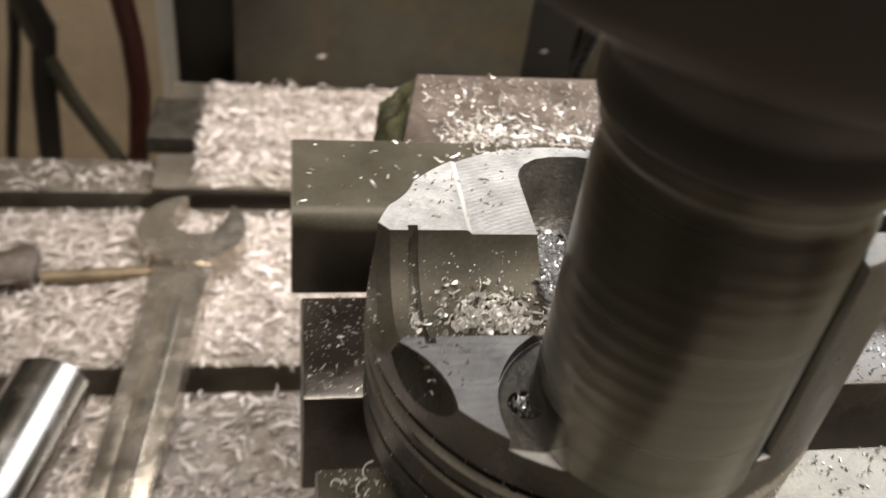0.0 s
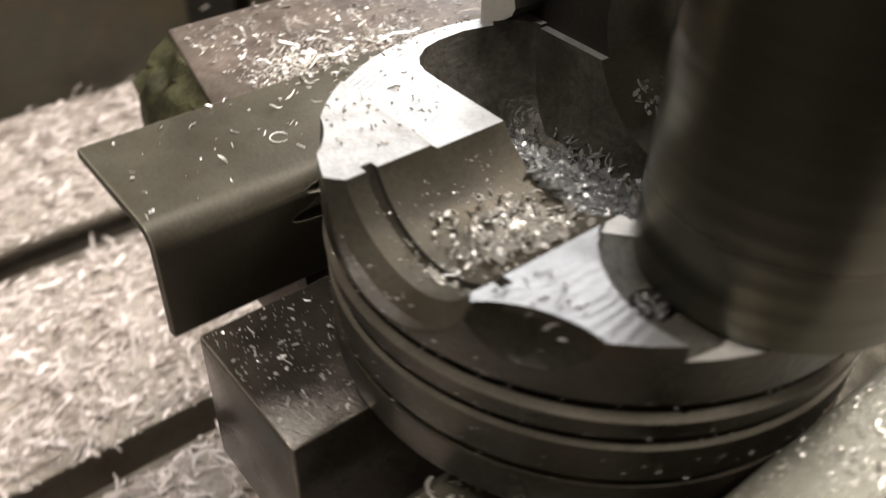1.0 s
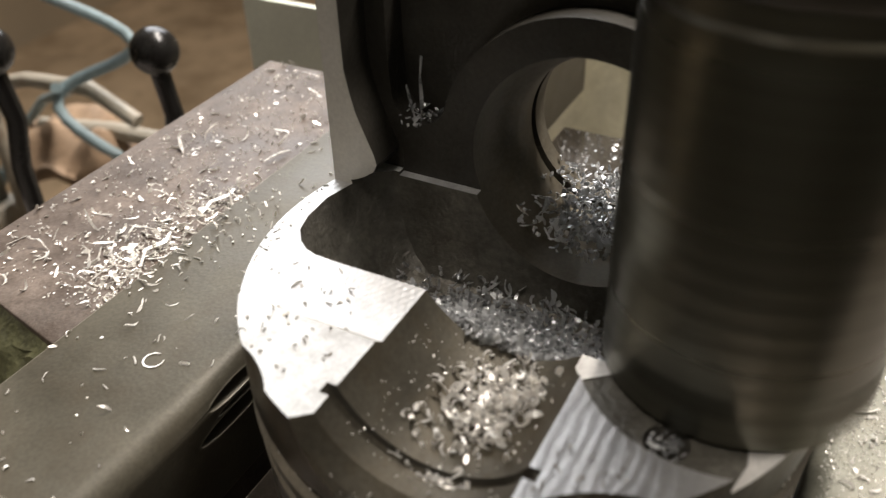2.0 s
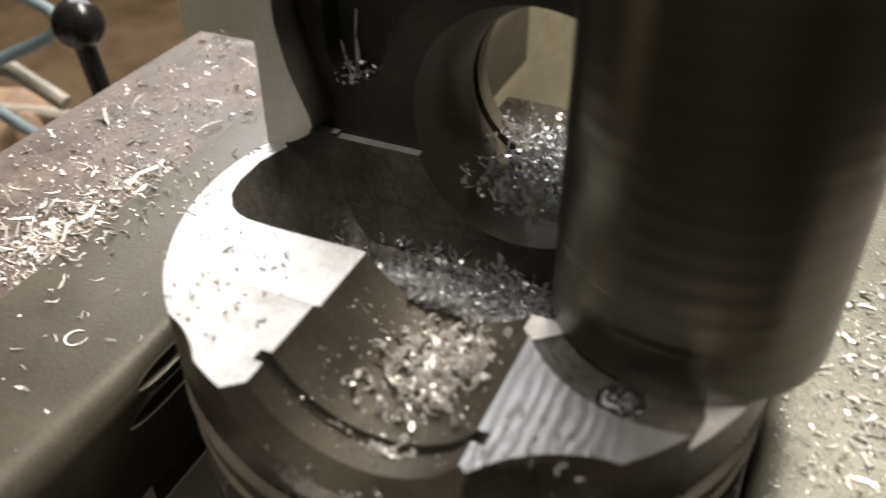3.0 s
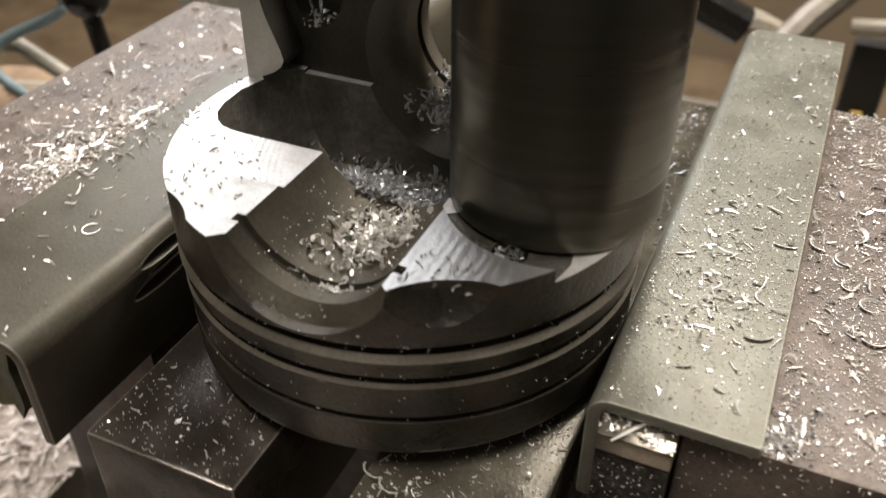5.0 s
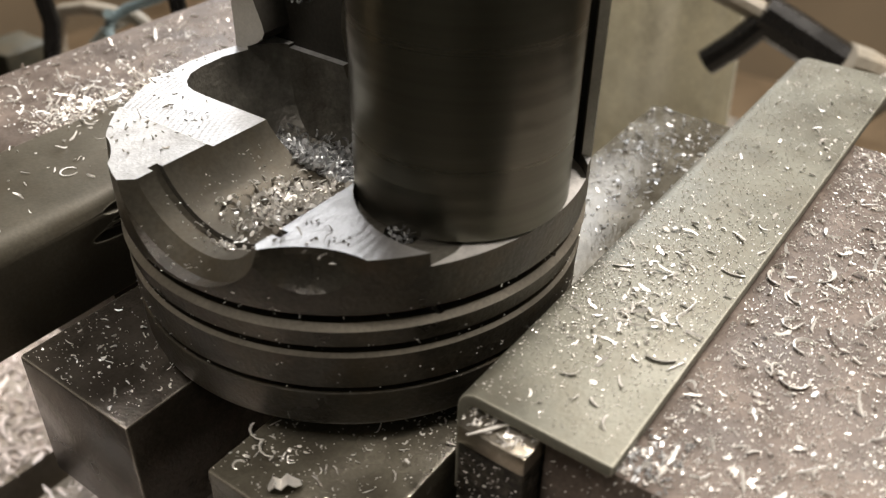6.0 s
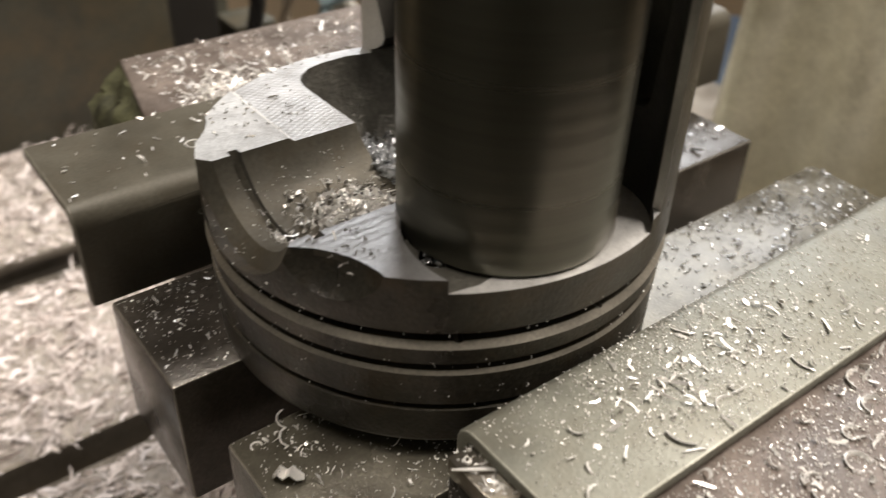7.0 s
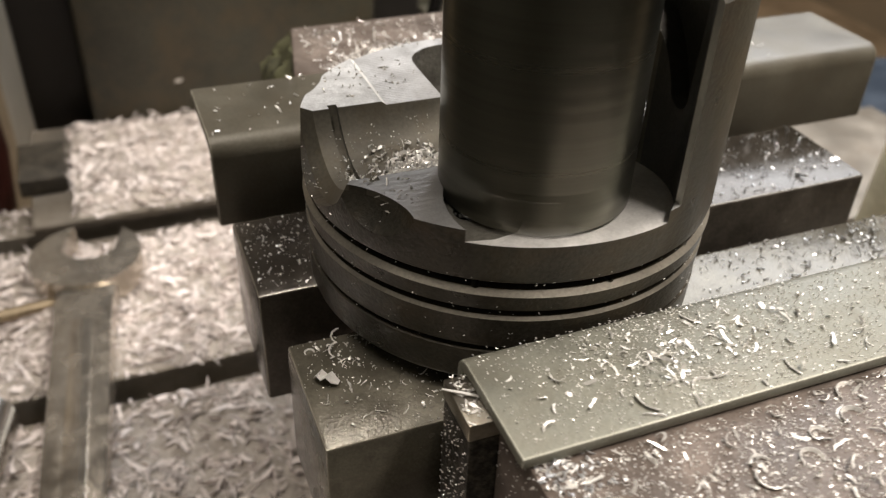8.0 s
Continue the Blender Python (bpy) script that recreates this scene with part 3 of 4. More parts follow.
# ---- hand tools on the table ----
def build_wrench():
    # open jaw turned to one side of the shank, shank towards -y
    axis = radians(77)
    u, v = Vector((math.cos(axis), math.sin(axis))), Vector((-math.sin(axis), math.cos(axis)))
    slot = [(23.0, 11.6), (21.5, 12.3), (5.0, 12.6), (0.0, 10.6), (-3.4, 6.2), (-4.6, 0.0), (-3.4, -6.2), (0.0, -10.6), (5.0, -12.6), (21.5, -12.3), (23.0, -11.6)]
    head = [tuple(u * a + v * b) for a, b in slot]
    # round outside of the head, from one jaw tip back to the other
    head += arc(0, 0, 25.8, 77 - 27, 77 - 333, 44)
    w = thing("wrench", "worn chromed open-end wrench lying on the shavings", "wrench", at=pose(-106 * MM, 226 * MM, -131 * MM, 0, 0, -4.9))
    part("head", prism(head, -7.0, 7.0, bevel=3.4), M_chrome, w)
    part("shank", prism([(-14.5, -21), (14.5, -21), (12.6, -34), (11.8, -60), (11.4, -150), (11.4, -240), (-11.4, -240), (-11.4, -150), (-11.8, -60), (-12.6, -34)], -7.0, 5.0, bevel=5.0), M_chrome, w)
    part("shank_panel", prism([(-4.6, -48), (4.6, -48), (4.6, -225), (-4.6, -225)], 4.0, 5.5, bevel=0.6), M_chrome, w, "raised worn panel along the shank")
    return w


build_wrench()


def build_socket():
    s = thing("steel_bar", "polished round steel bar end lying on the table", "round bar")
    m = Matrix.Translation((-150 * MM, 128 * MM, -124 * MM)) @ Matrix.Rotation(radians(-12), 4, "Z") @ Matrix.Rotation(radians(90), 4, "X")
    part("bar", lathe([(0, 0), (13, 0), (15, 2), (15, 160), (0, 160)], 48, m=m), M_socket, s)
    return s


build_socket()
tagged(tube([(-172, 203, -136), (-118, 207, -136)], 3.2, M_brass, "brass_rod"), "thin brass rod lying in the shavings", "rod")
lump = ellipsoid(-186, 206, -133, 15, 13, 8)
for v in lump.verts:
    v.co += 0.006 * noise.noise_vector(v.co * 90)
tagged(part("scrap_lump", lump, M_jaw), "rusty brown lump of scrap on the table", "scrap")


# ---- shavings and chips ----
def chips(name, label, places, size, width, material, curl=1.2, seed=1, tilt=0.35, thick=0.12, category="metal chips", n=5, kink=0.3):
    """Curled strips of metal, one for each place (x, y, z in mm); size and width are (min, max)."""
    rng = np.random.default_rng(seed)
    verts, faces = [], []
    for x, y, z in places:
        length = size[0] + (size[1] - size[0]) * rng.random() ** 2.2
        w = (width[0] + (width[1] - width[0]) * rng.random()) * 0.5
        bend = rng.normal(0, curl)
        a, lift, roll = rng.random() * 2 * math.pi, rng.normal(0, tilt), rng.random() * 2 * math.pi
        # centre line in its own plane
        pts, ang, px, py = [], -bend / 2, 0.0, 0.0
        for i in range(n + 1):
            pts.append((px, py))
            px, py = px + length / n * math.cos(ang), py + length / n * math.sin(ang)
            ang += bend / n + rng.normal(0, kink)
        mx = sum(p[0] for p in pts) / (n + 1)
        my = sum(p[1] for p in pts) / (n + 1)
        flat = rng.random() < 0.5
        r = Euler((roll * (0.15 if flat else 1), lift, a)).to_matrix()
        base = len(verts)
        low = 1e9
        ring = []
        for i, (u, v) in enumerate(pts):
            ww = w * (0.15 if i in (0, n) else rng.uniform(0.6, 1.2)) if n > 1 else w * rng.uniform(0.4, 1.1)
            for s, h in ((-1, 0), (1, 0), (1, 1), (-1, 1)):
                q = r @ (Vector((u - mx, v - my + s * ww, h * thick)) if flat else Vector((u - mx, s * ww, v - my + h * thick)))
                low = min(low, q.z)
                ring.append(q)
        for q in ring:
            verts.append(((x + q.x) * MM, (y + q.y) * MM, (z + q.z - low) * MM))
        for i in range(n):
            o = base + 4 * i
            for k in range(4):
                faces.append((o + k, o + (k + 1) % 4, o + 4 + (k + 1) % 4, o + 4 + k))
        faces.append((base + 3, base + 2, base + 1, base))
        o = base + 4 * n
        faces.append((o, o + 1, o + 2, o + 3))
    me = bpy.data.meshes.new(name)
    me.from_pydata(verts, [], faces)
    me.materials.append(material)
    return tagged(new(name, me), label, category, kind="stuff")


rng = np.random.default_rng(7)


def scatter(n, x0, x1, y0, y1, z, spots=(), share=0.5):
    """Places over a rectangle, part of them drawn to spots (x, y, spread)."""
    out = []
    while len(out) < n:
        if spots and rng.random() < share:
            sx, sy, sp = spots[rng.integers(len(spots))]
            x, y = rng.normal(sx, sp), rng.normal(sy, sp)
        else:
            x, y = rng.uniform(x0, x1), rng.uniform(y0, y1)
        if x0 < x < x1 and y0 < y < y1:
            out.append((x, y, z))
    return out


# front cover and front jaw
chips("cover_chips", "small bright curled chips on the front jaw cover", scatter(150, -27, 136, -73, -50, 20.3, [(10, -58, 4), (18, -56, 5), (3, -63, 3), (24, -62, 4), (-6, -56, 3)], 0.6), (0.7, 3.4), (0.3, 0.9), M_chip, 2.0, 11, kink=0.45)
chips("cover_crescents", "curved bright slivers on the front jaw cover", scatter(85, -27, 136, -73, -50, 20.3, [(10, -58, 6), (20, -58, 7), (0, -63, 5)], 0.5), (1.6, 5.0), (0.35, 0.8), M_chip, 1.7, 61, 0.3, 0.16, n=7, kink=0.1)
chips("cover_dust", "fine aluminium dust on the front jaw cover", scatter(5000, -28, 138, -73.5, -48, 20.3, [(8, -58, 12), (30, -60, 16)], 0.55), (0.1, 0.5), (0.1, 0.3), M_chip, 0.6, 12, n=1)
chips("jaw_chips", "bright curled chips on the front jaw", scatter(430, -25, 99, -150, -75, 17.4), (0.8, 4.2), (0.3, 0.9), M_chip, 2.0, 13, kink=0.45)
chips("jaw_crescents", "curved bright slivers on the front jaw", scatter(230, -25, 99, -150, -75, 17.4), (1.8, 5.6), (0.35, 0.85), M_chip, 1.8, 62, 0.3, 0.16, n=7, kink=0.1)
chips("jaw_dust", "fine aluminium dust on the front jaw", scatter(17000, -26, 99, -150, -74.5, 17.4), (0.12, 0.75), (0.1, 0.35), M_chip, 0.6, 14, n=1)
chips("insert_chips", "chips caught on the jaw insert under the cover", scatter(60, -33, -27, -61, -49, 17.0) + scatter(120, -27.5, -20, -80, -62, 17.4), (0.4, 2.4), (0.2, 0.7), M_chip, 1.2, 24)
chips("core_dust", "specks of aluminium stuck to the oily jaw end", [(-33.5, rng.uniform(-61, -49.5), rng.uniform(-30, 12.5)) for k in range(260)], (0.1, 0.5), (0.1, 0.35), M_chip, 0.6, 56, 1.2, n=1)
chips("jaw_face_dust", "specks and cuttings clinging to the end of the front jaw", [(-28.2, rng.uniform(-150, -62.5), 17.0 - 48 * rng.random() ** 1.6) for k in range(620)], (0.12, 0.7), (0.1, 0.4), M_chip, 0.6, 63, 1.2, n=1)
chips("corner_chips", "heap of cuttings at the corner of the front jaw under the cover", scatter(150, -27.5, -16, -82, -63, 17.4, [(-25, -68, 4), (-24, -76, 4)], 0.7), (0.6, 2.6), (0.25, 0.6), M_chip_dim, 1.8, 64, 0.8, kink=0.2)
# rear jaw and its cover
chips("rear_chips", "long bright chips heaped along the rear jaw", scatter(300, -20, 92, 82, 122, 17.4, [(-10, 86, 4), (2, 87, 4), (14, 86, 4), (25, 86, 4), (-4, 94, 5)], 0.62), (0.8, 7), (0.3, 1.0), M_chip, 1.5, 15)
chips("rear_dust", "fine bright dust on the rear jaw", scatter(1500, -20, 92, 82, 122, 17.4, [(-10, 86, 5), (6, 87, 5), (22, 86, 5)], 0.4), (0.2, 1.2), (0.2, 0.6), M_chip, 0.8, 55, n=1)
chips("rear_cover_chips", "few small chips on the rear jaw cover", scatter(260, -58, 120, 50, 79.5, 20.2, [(5, 77, 5), (-5, 78, 4), (18, 76, 5)], 0.4), (0.4, 3.4), (0.2, 0.6), M_chip, 1.2, 16)
# blocks
chips("block_chips", "small chips on the rear support block", scatter(55, -56, -35, 8, 39, 0, [(-48, 28, 5)], 0.3), (0.4, 2.8), (0.2, 0.6), M_chip, 1.4, 17)
chips("block_dust", "fine dust on the rear support block", scatter(220, -56, -35, 8, 39, 0), (0.1, 0.45), (0.1, 0.25), M_chip, 0.6, 27, n=1)
chips("block_chips", "small chips on the front support block", scatter(90, -53, -20, -43, -12, 0, [(-25, -40, 5), (-44, -20, 3)], 0.4), (0.4, 2.8), (0.2, 0.7), M_chip, 1.4, 18)
chips("block_dust", "fine dust on the front support block", scatter(420, -54, -16, -43, -12, 0, [(-25, -40, 7)], 0.3), (0.1, 0.45), (0.1, 0.3), M_chip, 0.6, 28, n=1)
chips("block_chips", "chips on the far ends of the support blocks", scatter(60, 60, 122, 8, 39, 0) + scatter(110, 60, 124, -43, -12, 0, [(98, -24, 8)], 0.5), (0.6, 4.5), (0.3, 0.9), M_chip_dim, 1.6, 19)
chips("block_dust", "bright dust and cuttings on the far ends of the support blocks", scatter(260, 46, 122, 8, 39, 0) + scatter(360, 44, 124, -43, -12, 0), (0.3, 1.4), (0.3, 0.7), M_chip_dim, 0.8, 51, n=1)
# pin trough, hollow, far bore
trough = []
while len(trough) < 330:
    x, y = rng.normal(-21.5, 5.2), rng.normal(-3.8, 4.0)
    if -39 < x < -11 and abs(y + 2.5) < 8.5:
        z = 49.5 - math.sqrt(16.3 ** 2 - (y + 1) ** 2) + 0.05 + abs(rng.normal(0, 0.55))
        trough.append((x, y, z))
chips("trough_chips", "bright chips lying in the halved pin bore", trough, (1.3, 3.8), (0.4, 1.0), M_chip, 2.3, 20, 0.6, n=7, kink=0.16)
dust = []
while len(dust) < 240:
    x, y = rng.uniform(-39, -11), rng.uniform(-13, 11)
    dust.append((x, y, 49.5 - math.sqrt(16.3 ** 2 - (y + 1) ** 2) + 0.05))
chips("trough_dust", "specks of aluminium in the halved pin bore", dust, (0.15, 0.6), (0.1, 0.4), M_chip, 0.6, 29, n=1)
lip = []
while len(lip) < 40:
    x, y = rng.uniform(-37.5, -35.5), rng.normal(-4, 3.5)
    lip.append((x, y, 49.5 - math.sqrt(17.2 ** 2 - min(8, abs(y + 1)) ** 2) + 0.3))
chips("groove_chips", "chips caught in the clip groove", lip, (0.6, 2.2), (0.4, 0.9), M_chip, 1.2, 30)


# settled cuttings in the hollow
def heap_height(x, y):
    return 24.5 + 10.0 * math.exp(-((x + 10) / 12) ** 2 - ((y - 5) / 24) ** 2)


heap = []
while len(heap) < 2700:
    x, y = -10 + abs(rng.normal(0, 9)), rng.normal(7, 12)
    if abs(y) < 34 and x < 15.5:
        z = heap_height(x, y) + rng.uniform(-0.9, 0.9)
        heap.append((x, y, z))
mound_x, mound_y = [-10.0 + 0.8 * i for i in range(30)], [-19.5 + 1.0 * j for j in range(50)]
mound = bpy.data.meshes.new("chip_mound")
mound.from_pydata([(x * MM, y * MM, (heap_height(x, y) - (6.0 if x < -9.9 else 0.9) + 0.7 * noise.noise((x * 0.7, y * 0.7, 2.0))) * MM) for y in mound_y for x in mound_x], [],
                  [(j * 30 + i, j * 30 + i + 1, j * 30 + i + 31, j * 30 + i + 30) for j in range(49) for i in range(29)])
mound.materials.append(M_smut)
tagged(new("chip_mound", mound), "packed oily cuttings filling the hollow of the piston", "metal chips", kind="stuff")
chips("hollow_chips", "heap of oily chips in the hollow of the piston", heap, (1.4, 4.0), (0.5, 1.15), M_chip_dim, 2.2, 21, 0.8, n=6, kink=0.16)
bore = []
while len(bore) < 620:
    x, y = rng.uniform(17.5, 42), rng.normal(0, 6)
    if abs(y) < 12:
        bore.append((x, y - 1, 49.5 - math.sqrt(16.3 ** 2 - y ** 2) + rng.uniform(0, 5.5) * math.exp(-(y / 8) ** 2)))
chips("bore_chips", "heap of oily chips in the standing pin boss", bore, (1.2, 3.4), (0.45, 1.0), M_chip_dim, 2.2, 22, 0.8, n=6, kink=0.16)
chips("flat_chips", "tiny oily chips on the milled flats", [q for q in scatter(420, -37, 8, 16, 44, 42.1, [(-24, 27, 5), (-10, 40, 3)], 0.4) if math.hypot(q[0], q[1]) < 44.5 and (q[0] < -25 or q[1] > 41)][:42] + [q for q in scatter(22, -24, -11.5, 16, 40, 41.4)] + scatter(22, -38, -28, -28, -16, 40.6), (0.6, 2.4), (0.2, 0.55), M_smut, 1.4, 23)
chips("pocket_chips", "chips trapped at the pocket wall", [(rng.normal(-21.0, 1.4), rng.normal(-28.6, 1.4), 35.5 + rng.uniform(0, 2.6)) for k in range(46)], (0.6, 2.6), (0.3, 0.9), M_chip_dim, 1.5, 34, 0.8)
land = []
while len(land) < 24:
    a, r = radians(rng.normal(190, 14)), rng.uniform(42.5, 45)
    land.append((r * math.cos(a), r * math.sin(a), 31.5 + (45.6 - r) * 0.55))
chips("rim_chips", "small chips on the shoulder below the pin bore", land, (0.4, 2.4), (0.2, 0.6), M_chip, 1.6, 35)


chips("slot_chips", "chips caught in the slot beside the pin boss", [(rng.uniform(17, 24), rng.normal(30, 1.6), 52.3 + rng.uniform(0, 1.5)) for k in range(34)], (0.6, 2.6), (0.4, 1.0), M_chip_dim, 1.5, 36, 0.8)


belt = []
while len(belt) < 260:
    a, z = radians(rng.uniform(150, 330)), rng.choice([12.6, 22.1, 28.9, 31.2])
    r = 45.15 if z < 13 else 45.25 if z < 25 else 45.3
    belt.append((r * math.cos(a) + 0.4, r * math.sin(a) - 0.3, z + rng.uniform(0, 6 if z < 13 else 2 if z < 30 else 7)))
chips("belt_dust", "specks of aluminium clinging to the oily piston", belt, (0.12, 0.5), (0.1, 0.3), M_chip, 0.6, 37, 1.2, n=1)


# single large chips
def ribbon(label, points, width, material=None, lean=0.5):
    """One chip: a thin strip of metal along points (mm), leaning over by lean."""
    bm = bmesh.new()
    pts = [Vector(q) for q in points]
    rings = []
    for i, q in enumerate(pts):
        d = (pts[min(i + 1, len(pts) - 1)] - pts[max(i - 1, 0)]).normalized()
        side = d.cross(Vector((0, 0, 1))).normalized()
        w = 0.7 * (side * lean + Vector((0, 0, 1)) * (1 - lean)).normalized() * width * (0.5 if i in (0, len(pts) - 1) else 1) * 0.5
        t = d.cross(w).normalized() * 0.1
        rings.append([bm.verts.new((q + a * w + b * t) * MM) for a, b in ((-1, -1), (1, -1), (1, 1), (-1, 1))])
    for a, b in zip(rings, rings[1:]):
        for k in range(4):
            bm.faces.new((a[k], a[(k + 1) % 4], b[(k + 1) % 4], b[k]))
    bm.faces.new(rings[0][::-1])
    bm.faces.new(rings[-1])
    return tagged(part("curled_chip", bm, material or M_chip, smooth=50), label, "metal chip", "single large chips")


def arc_chip(label, x, y, z, r, a0, a1, width, lean=0.35):
    n, r = 9, 0.85 * r
    return ribbon(label, [(x + r * math.cos(radians(a0 + (a1 - a0) * i / n)), y + r * math.sin(radians(a0 + (a1 - a0) * i / n)), z + 0.35 * width) for i in range(n + 1)], width, lean=lean)


arc_chip("thick curved bright chip on the front jaw cover", -1.2, -68.4, 20.3, 4.4, 160, 245, 1.2, 0.5)
arc_chip("thin curved chip on the front jaw cover", 30, -70.2, 20.3, 5.0, 150, 215, 0.8)
arc_chip("curved chip on the front jaw cover", 8, -69.5, 20.3, 2.6, 40, 170, 0.7)
arc_chip("long curved chip near the far end of the jaw cover", 20, -50, 20.3, 6.0, 190, 240, 0.8)
arc_chip("wide curved bright chip on the front jaw", 30.7, -82.4, 17.4, 2.6, 10, 200, 1.1)
arc_chip("thick curled bright chip on the front jaw", 40.6, -82.0, 17.4, 4.2, 200, 330, 1.2, 0.5)
arc_chip("curled chip on the front jaw", 17.2, -87.5, 17.4, 2.3, -40, 190, 1.0)
arc_chip("curled chip on the front jaw near its end", 8.0, -88.5, 17.4, 2.8, 120, 300, 1.1)
arc_chip("bright bent chip on the front jaw", 34.5, -77.6, 17.4, 3.1, 60, 190, 1.1)
arc_chip("small curled chip on the front jaw", 22, -83.5, 17.4, 1.8, 0, 210, 0.9)
ribbon("straight bright sliver on the jaw insert", [(-34.8, -51.8, 17.5), (-32.5, -53.6, 17.7), (-30.4, -55.0, 17.7), (-28.6, -56.4, 17.6)], 0.9, lean=0.9)
ribbon("crumpled wide flake on the front support block", [(-51.4, -23.6, 0.6), (-50.6, -24.2, 2.0), (-49.8, -24.9, 1.0), (-49.0, -25.8, 2.4), (-48.2, -26.4, 1.2), (-47.2, -27.0, 0.6)], 4.4, lean=0.8)
ribbon("corkscrew chip standing by the piston on the support block", [(-43.6 - 0.25 * i + 0.75 * math.cos(i * 1.0), -11.5 - 0.62 * i + 0.75 * math.sin(i * 1.0), 1.6 - 0.06 * i) for i in range(15)], 0.6)
arc_chip("open ring chip on the support block", -50.5, -15.5, 0, 1.2, -20, 210, 0.5)
ribbon("long straight chip lying on the rear cover", [(42.0, 87.6, 18.2), (44.5, 86.8, 18.6), (47.0, 86.1, 18.6), (49.4, 85.2, 18.2)], 1.2, lean=0.8)
ribbon("long bent chip on the heap of the rear jaw", [(28.6, 86.0, 18.4), (25, 84.6, 19.0), (21, 86.6, 19.0), (17, 85.9, 18.4)], 1.2, lean=0.8)
ribbon("second long bent chip on the heap of the rear jaw", [(8, 87.0, 18.6), (4, 84.8, 19.2), (0, 86.6, 19.2), (-4, 84.4, 18.2)], 1.2, lean=0.8)
arc_chip("open ring chip on the rear cover", -26, 60, 20.2, 2.2, 0, 300, 0.4, 0.9)
ribbon("upright sliver caught in the recess beside the pin boss", [(20.0, 29.8, 53.0), (19.6, 29.4, 57.0), (20.2, 29.9, 61.0), (19.8, 29.2, 65.0)], 1.4, M_chip_dim)
ribbon("short sliver caught in the recess beside the pin boss", [(20.5, 31.6, 53.0), (20.8, 32.4, 55.5), (20.6, 33.0, 58.5)], 1.1, M_chip_dim)
ribbon("pale flake stuck to the oily machine column", [(-42.0, 380.6, -111.0), (-40.4, 380.2, -110.0), (-38.6, 380.6, -110.4), (-37.2, 380.4, -109.2)], 3.6, lean=0.2)
ribbon("pale flake stuck to the black way guard", [(105.2, 398.8, -110.6), (107.0, 398.4, -109.8), (109.4, 398.8, -109.4)], 3.0, lean=0.2)
arc_chip("white curled chip at the mouth of the pin bore", -35.2, -4.2, 33.0, 2.2, 100, 260, 1.2)


# deep shavings on the table
def shaving_bed(name, x0, x1, y0, y1, z, rise, step=4.0):
    nx, ny = int((x1 - x0) / step), int((y1 - y0) / step)
    verts, faces = [], []
    for j in range(ny + 1):
        for i in range(nx + 1):
            x, y = x0 + i * step, y0 + j * step
            h = rise * (0.55 + 0.9 * noise.noise((x * 0.03, y * 0.03, 0.3)) + 0.35 * noise.noise((x * 0.12, y * 0.12, 4.0)))
            edge = min(1, min(j, ny - j) / 2.5)
            verts.append((x * MM, y * MM, (z + max(0.2, h) * edge) * MM))
    for j in range(ny):
        for i in range(nx):
            o = j * (nx + 1) + i
            faces.append((o, o + 1, o + nx + 2, o + nx + 1))
    me = bpy.data.meshes.new(name)
    me.from_pydata(verts, [], faces)
    for p in me.polygons:
        p.use_smooth = True
    me.materials.append(M_bedchips)
    return tagged(new(name, me), "deep bed of packed pale aluminium shavings on the table", "metal shavings", kind="stuff"), verts, nx


def cover_with_shavings(x0, x1, y0, y1, z, rise, count, seed):
    ob, verts, nx = shaving_bed("shavings_bed", x0, x1, y0, y1, z, rise)
    pts = []
    for k in rng.integers(0, len(verts), count):
        v = verts[k]
        pts.append((v[0] / MM + rng.uniform(-2, 2), v[1] / MM + rng.uniform(-2, 2), v[2] / MM - 0.6 + rng.uniform(0, 0.8)))
    chips("shavings", "long pale aluminium shavings covering the mill table", pts, (3, 15), (0.6, 2.2), M_chip_pale, 0.8, seed, 0.25, 0.2, "metal shavings")


chips("way_chips", "scattered shavings on the back land of the table", scatter(190, -246, -133, 277, 303, -140), (3, 12), (0.6, 2.0), M_chip_pale, 0.8, 41, 0.25, 0.2, "metal shavings")
cover_with_shavings(-246, -8, -135, 132, -140, 9, 6600, 31)
cover_with_shavings(-246, 40, 151, 258, -140, 4, 4100, 32)
cover_with_shavings(-108, 60, 274, 378, -133, 6, 2000, 33)
tagged(part("stop_block", box(-136, -111, 303, 346, -133, -122.5, 1.2), M_bed), "dark oily steel stop block on the plate behind the table", "steel block")


# ---- background things ----
def knob_lever(x, y, z, r, label):
    k = thing("knob_lever", label, "lever", group="table levers")
    part("knob", ellipsoid(x, y, z, r, r, r, seg=28), M_knob, k)
    tube([(x, y, z - r * 0.8), (x + 1.5, y - 1, z - 3 * r), (x - 2, y, z - 5 * r), (x - 2, y, -60), (x - 2, y, -139)], r * 0.42, M_knob, "stem", k)


knob_lever(97, 176, 10, 8.2, "black ball knob on a short lever behind the vice")
knob_lever(70, 224, 12, 8.6, "second black ball knob further along the machine")


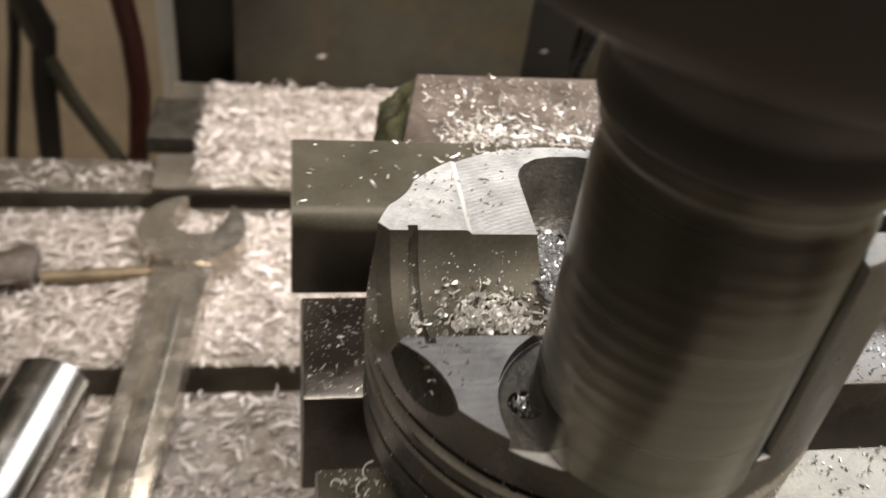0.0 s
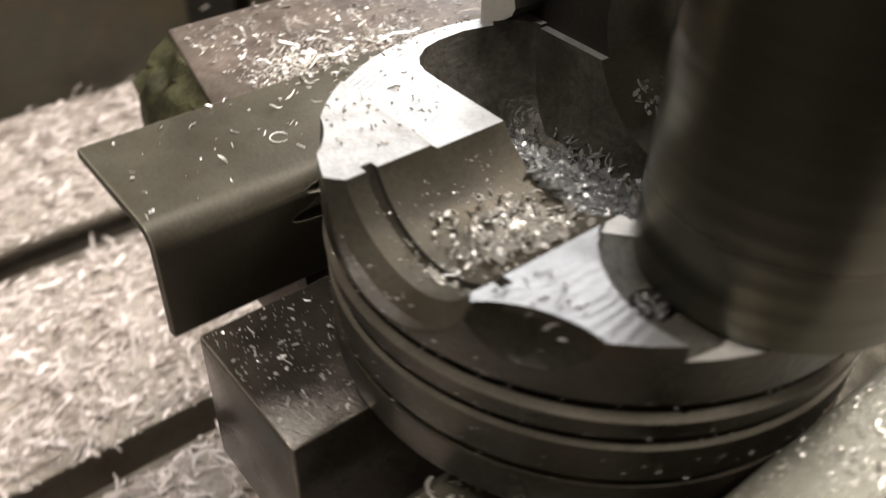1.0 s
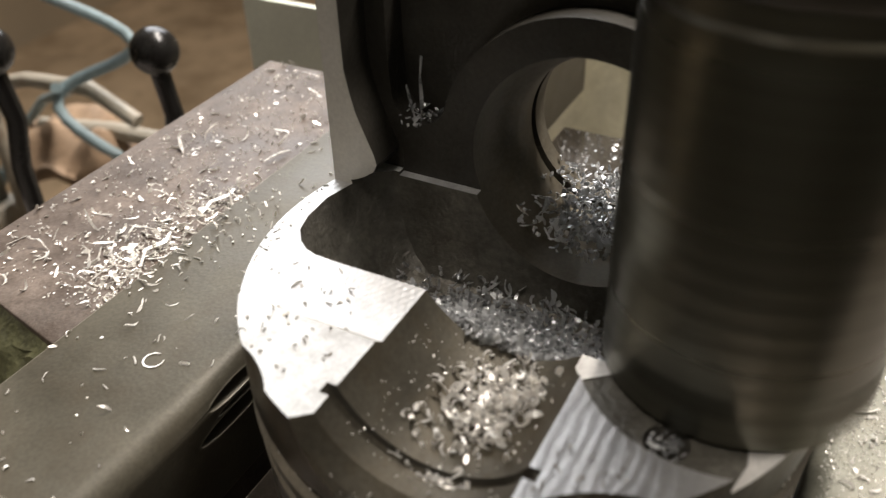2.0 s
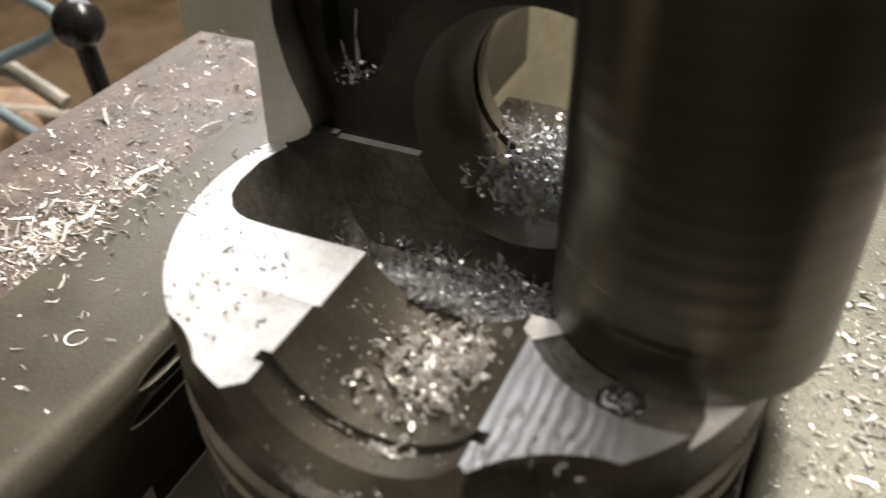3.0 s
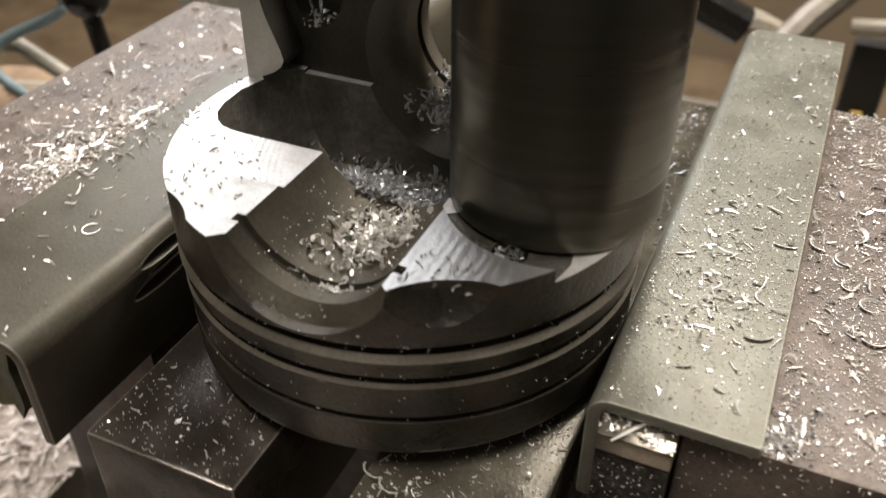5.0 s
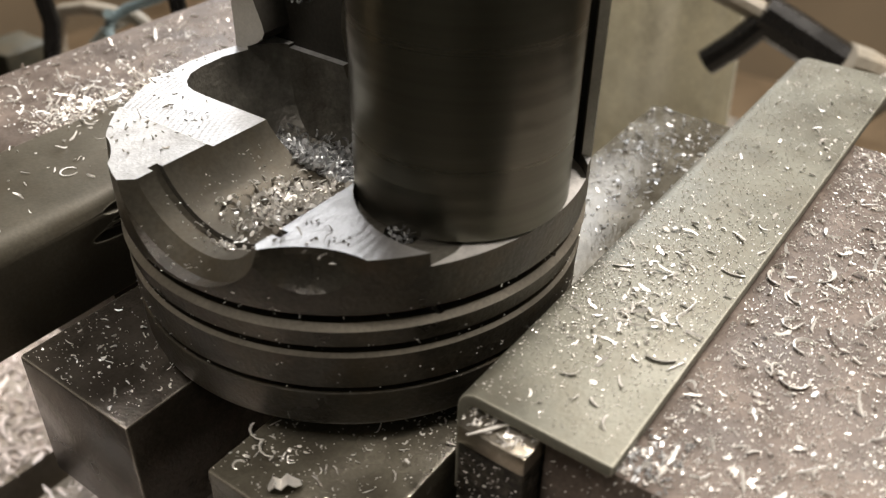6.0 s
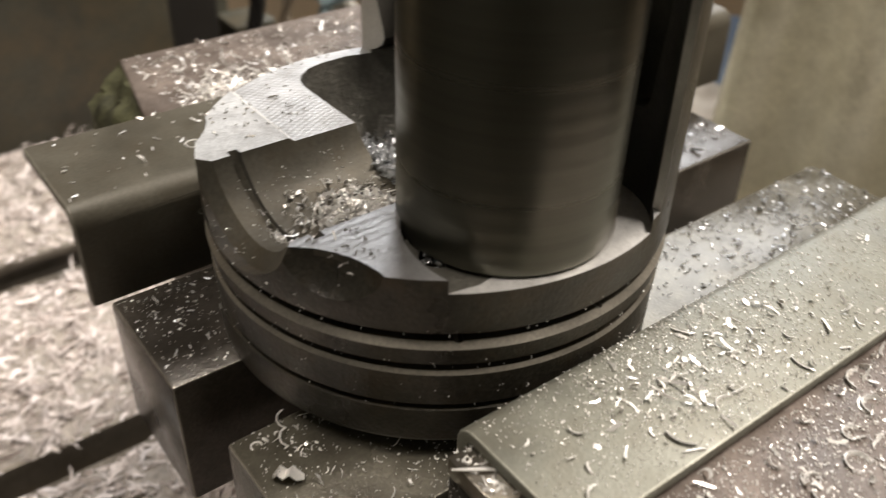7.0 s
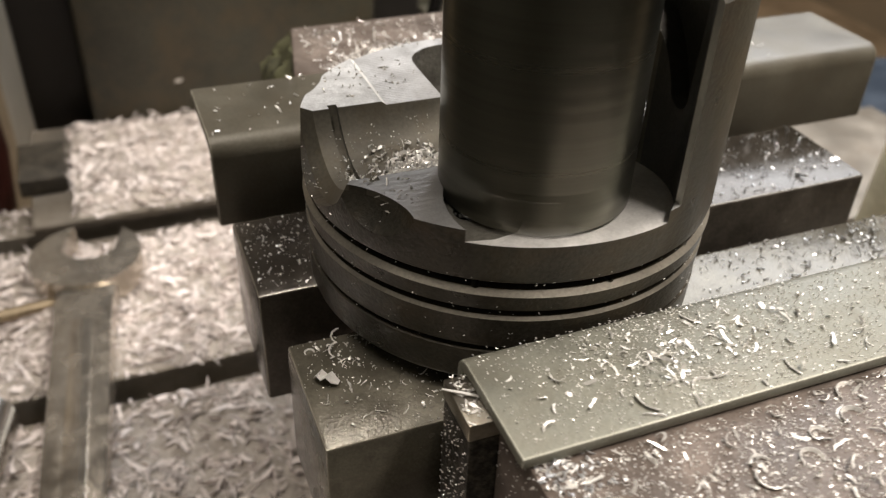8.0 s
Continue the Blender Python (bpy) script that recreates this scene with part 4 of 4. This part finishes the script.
def build_hoses():
    h = thing("coolant_hose", "blue plastic coolant hose in loose coils", "hose")
    pts = [(160 + 14 * math.sin(a * 1.3), 290 + 18 * math.cos(a * 2.2), -10 - 17 * a) for a in [k * 0.22 for k in range(24)]]
    tube(pts, 2.8, M_blue, "hose_coil", h)
    tube([(150, 304, -52), (175, 330, -70), (190, 372, -90), (180, 400, -120), (160, 410, -160)], 2.8, M_blue, "hose_tail", h)
    s = thing("hose_bracket", "dirty white bent rail behind the vice", "rail")
    tube([(165, 272, -70), (165, 300, -58), (165, 345, -62), (165, 372, -70), (165, 384, -95), (165, 386, -200)], 4.0, M_grimy, "rail", s)
    tube([(190, 260, -95), (190, 320, -98), (190, 380, -108)], 5.0, M_grimy, "rail", s)
    r = thing("rag_heap", "rust stained heap of rags behind the vice", "rag")
    bm = ellipsoid(190, 350, -118, 30, 46, 18)
    for v in bm.verts:
        v.co += Vector((0, 0, 0.016)) * noise.noise(v.co * 45)
    part("cloth", bm, M_rust, r)


build_hoses()


def build_switch_box():
    b = thing("switch_box", "dark grey metal box on a pale foot behind the vice", "switch box")
    part("case", box(138, 168, 400, 432, -150, -97, 1.5), M_column, b)
    part("foot", box(136, 172, 394, 434, -166, -150.2, 1.5), M_grimy, b, "pale dirty foot")


build_switch_box()
# sheet of paper standing behind the rear jaw
tagged(part("paper", box(160, 163, 120, 190, -120, 6, 0.3), M_paper, at=Matrix()), "pale yellow-green paper sheet behind the jaw", "paper")

def build_left_side():
    w = thing("cabinet", "beige metal cabinet beside the machine column", "cabinet")
    part("door", box(-420, -150, 560, 600, -1000, 200, 4), M_cabinet, w)
    part("side", box(-150, -130, 470, 600, -1000, 200, 3), M_white, w)
    h = thing("red_hose", "dark red rubber hose hanging beside the column", "hose")
    tube([(-160, 402, 60), (-159, 400, -50), (-158, 400, -88), (-155, 400, -115), (-154, 400, -150), (-158, 398, -192), (-170, 396, -240)], 7.0, M_red, "hose_body", h)
    g = thing("grey_pipe", "grey pipe leaning behind the table", "pipe")
    tube([(-222, 402, -70), (-212, 400, -112), (-195, 400, -158), (-174, 400, -200), (-160, 400, -225)], 5.0, M_column, "pipe_body", g)
    tube([(-224, 404, -60), (-206, 402, -110), (-212, 402, -150), (-217, 402, -210)], 7.5, M_rubber, "pipe_foot", g)
    k = thing("cable", "black cable hanging behind the table", "cable")
    tube([(-218, 415, -60), (-228, 412, -128), (-243, 410, -203), (-250, 410, -260)], 3.6, M_rubber, "cable_body", k)


build_left_side()


def build_right_side():
    g = thing("splash_guard", "stained beige canvas guard hanging at the table end", "guard")
    bm = bmesh.new()
    n = 40
    cols = []
    for i in range(n + 1):
        a = i / n
        x = 268 + 10 * math.sin(a * 14) + 14 * math.sin(a * 5 + 1)
        y = 10 + 112 * a
        cols.append([bm.verts.new(((x + d) * MM, (y + 0.12 * (z + 70) * (0.5 - a)) * MM, z * MM)) for d in (0, 3) for z in (-320, -200, -110, -40, 40)])
    for a, b in zip(cols, cols[1:]):
        for o in (0, 5):
            for k in range(4):
                bm.faces.new((a[o + k], b[o + k], b[o + k + 1], a[o + k + 1]))
        bm.faces.new((a[4], b[4], b[9], a[9]))
        bm.faces.new((a[0], a[5], b[5], b[0]))
    for c in (cols[0], cols[-1]):
        bm.faces.new(c[0:5] + c[5:10][::-1])
    part("canvas", bm, M_cloth, g, smooth=60)
    b = thing("feed_handle", "grey steel bar with a white bracket at the table end", "handle")
    tube([(300, -40, -66), (330, -60, -44), (345, -82, -22), (360, -110, 8)], 7.5, M_table, "bar", b)
    tube([(318, -28, -46), (326, -36, -50), (334, -44, -56)], 8.0, M_grimy, "knuckle", b)
    tube([(335, -80, -46), (335, -100, -44), (335, -108, -50), (335, -117, -75), (335, -124, -110), (335, -126, -150)], 4.2, M_grimy, "bracket", b)
    part("plate", box(340, 352, -104, -84, -140, -56, 2), M_rubber, b)
    part("tag", box(330, 336, -97, -91, -112, -90, 1), M_yellow, b, "yellow plastic tag")
    k = thing("black_lever", "black lever across the table end", "lever")
    tube([(270, -34, -30), (264, -12, -19), (260, 0, -13)], 9.0, M_knob, "lever_arm", k)
    tube([(260, 0, -13), (257, 10, -9), (254, 18, -5.5)], 4.6, M_grimy, "lever_tip", k)
    tube([(258, -2, -17), (255, 6, -27), (252, 16, -37)], 6.0, M_knob, "lever_stay", k)
    u = thing("blue_drum", "dark blue drum on the floor beyond the table", "drum")
    part("drum_body", lathe([(0, 0), (120, 0), (122, 6), (120, 12), (120, 300), (122, 306), (118, 310), (0, 310)], 48, m=Matrix.Translation((0.62, 0.34, -0.52))), M_navy, u)


build_right_side()


FEED_T, FEED_X, FEED_Y = (0, 1.5, 3.25, 4.75, 6.5, 8), (-1.6, -0.4, 0.3, -0.6, -3.2, -5.1), (-31.9, -32.5, -32.4, -30.2, -26.4, -23.6)


def motions():
    # the spindle turns 80 degrees in every thirtieth of a second while the table feeds slowly
    rows = []
    for i in range(241):
        t = i / 30
        x = float(np.interp(t, FEED_T, FEED_X))
        y = float(np.interp(t, FEED_T, FEED_Y))
        rows.append((t, pose(x * MM, y * MM, 38.1 * MM, 0, 0, -80 * i)))
    walk(cutter, rows)


motions()
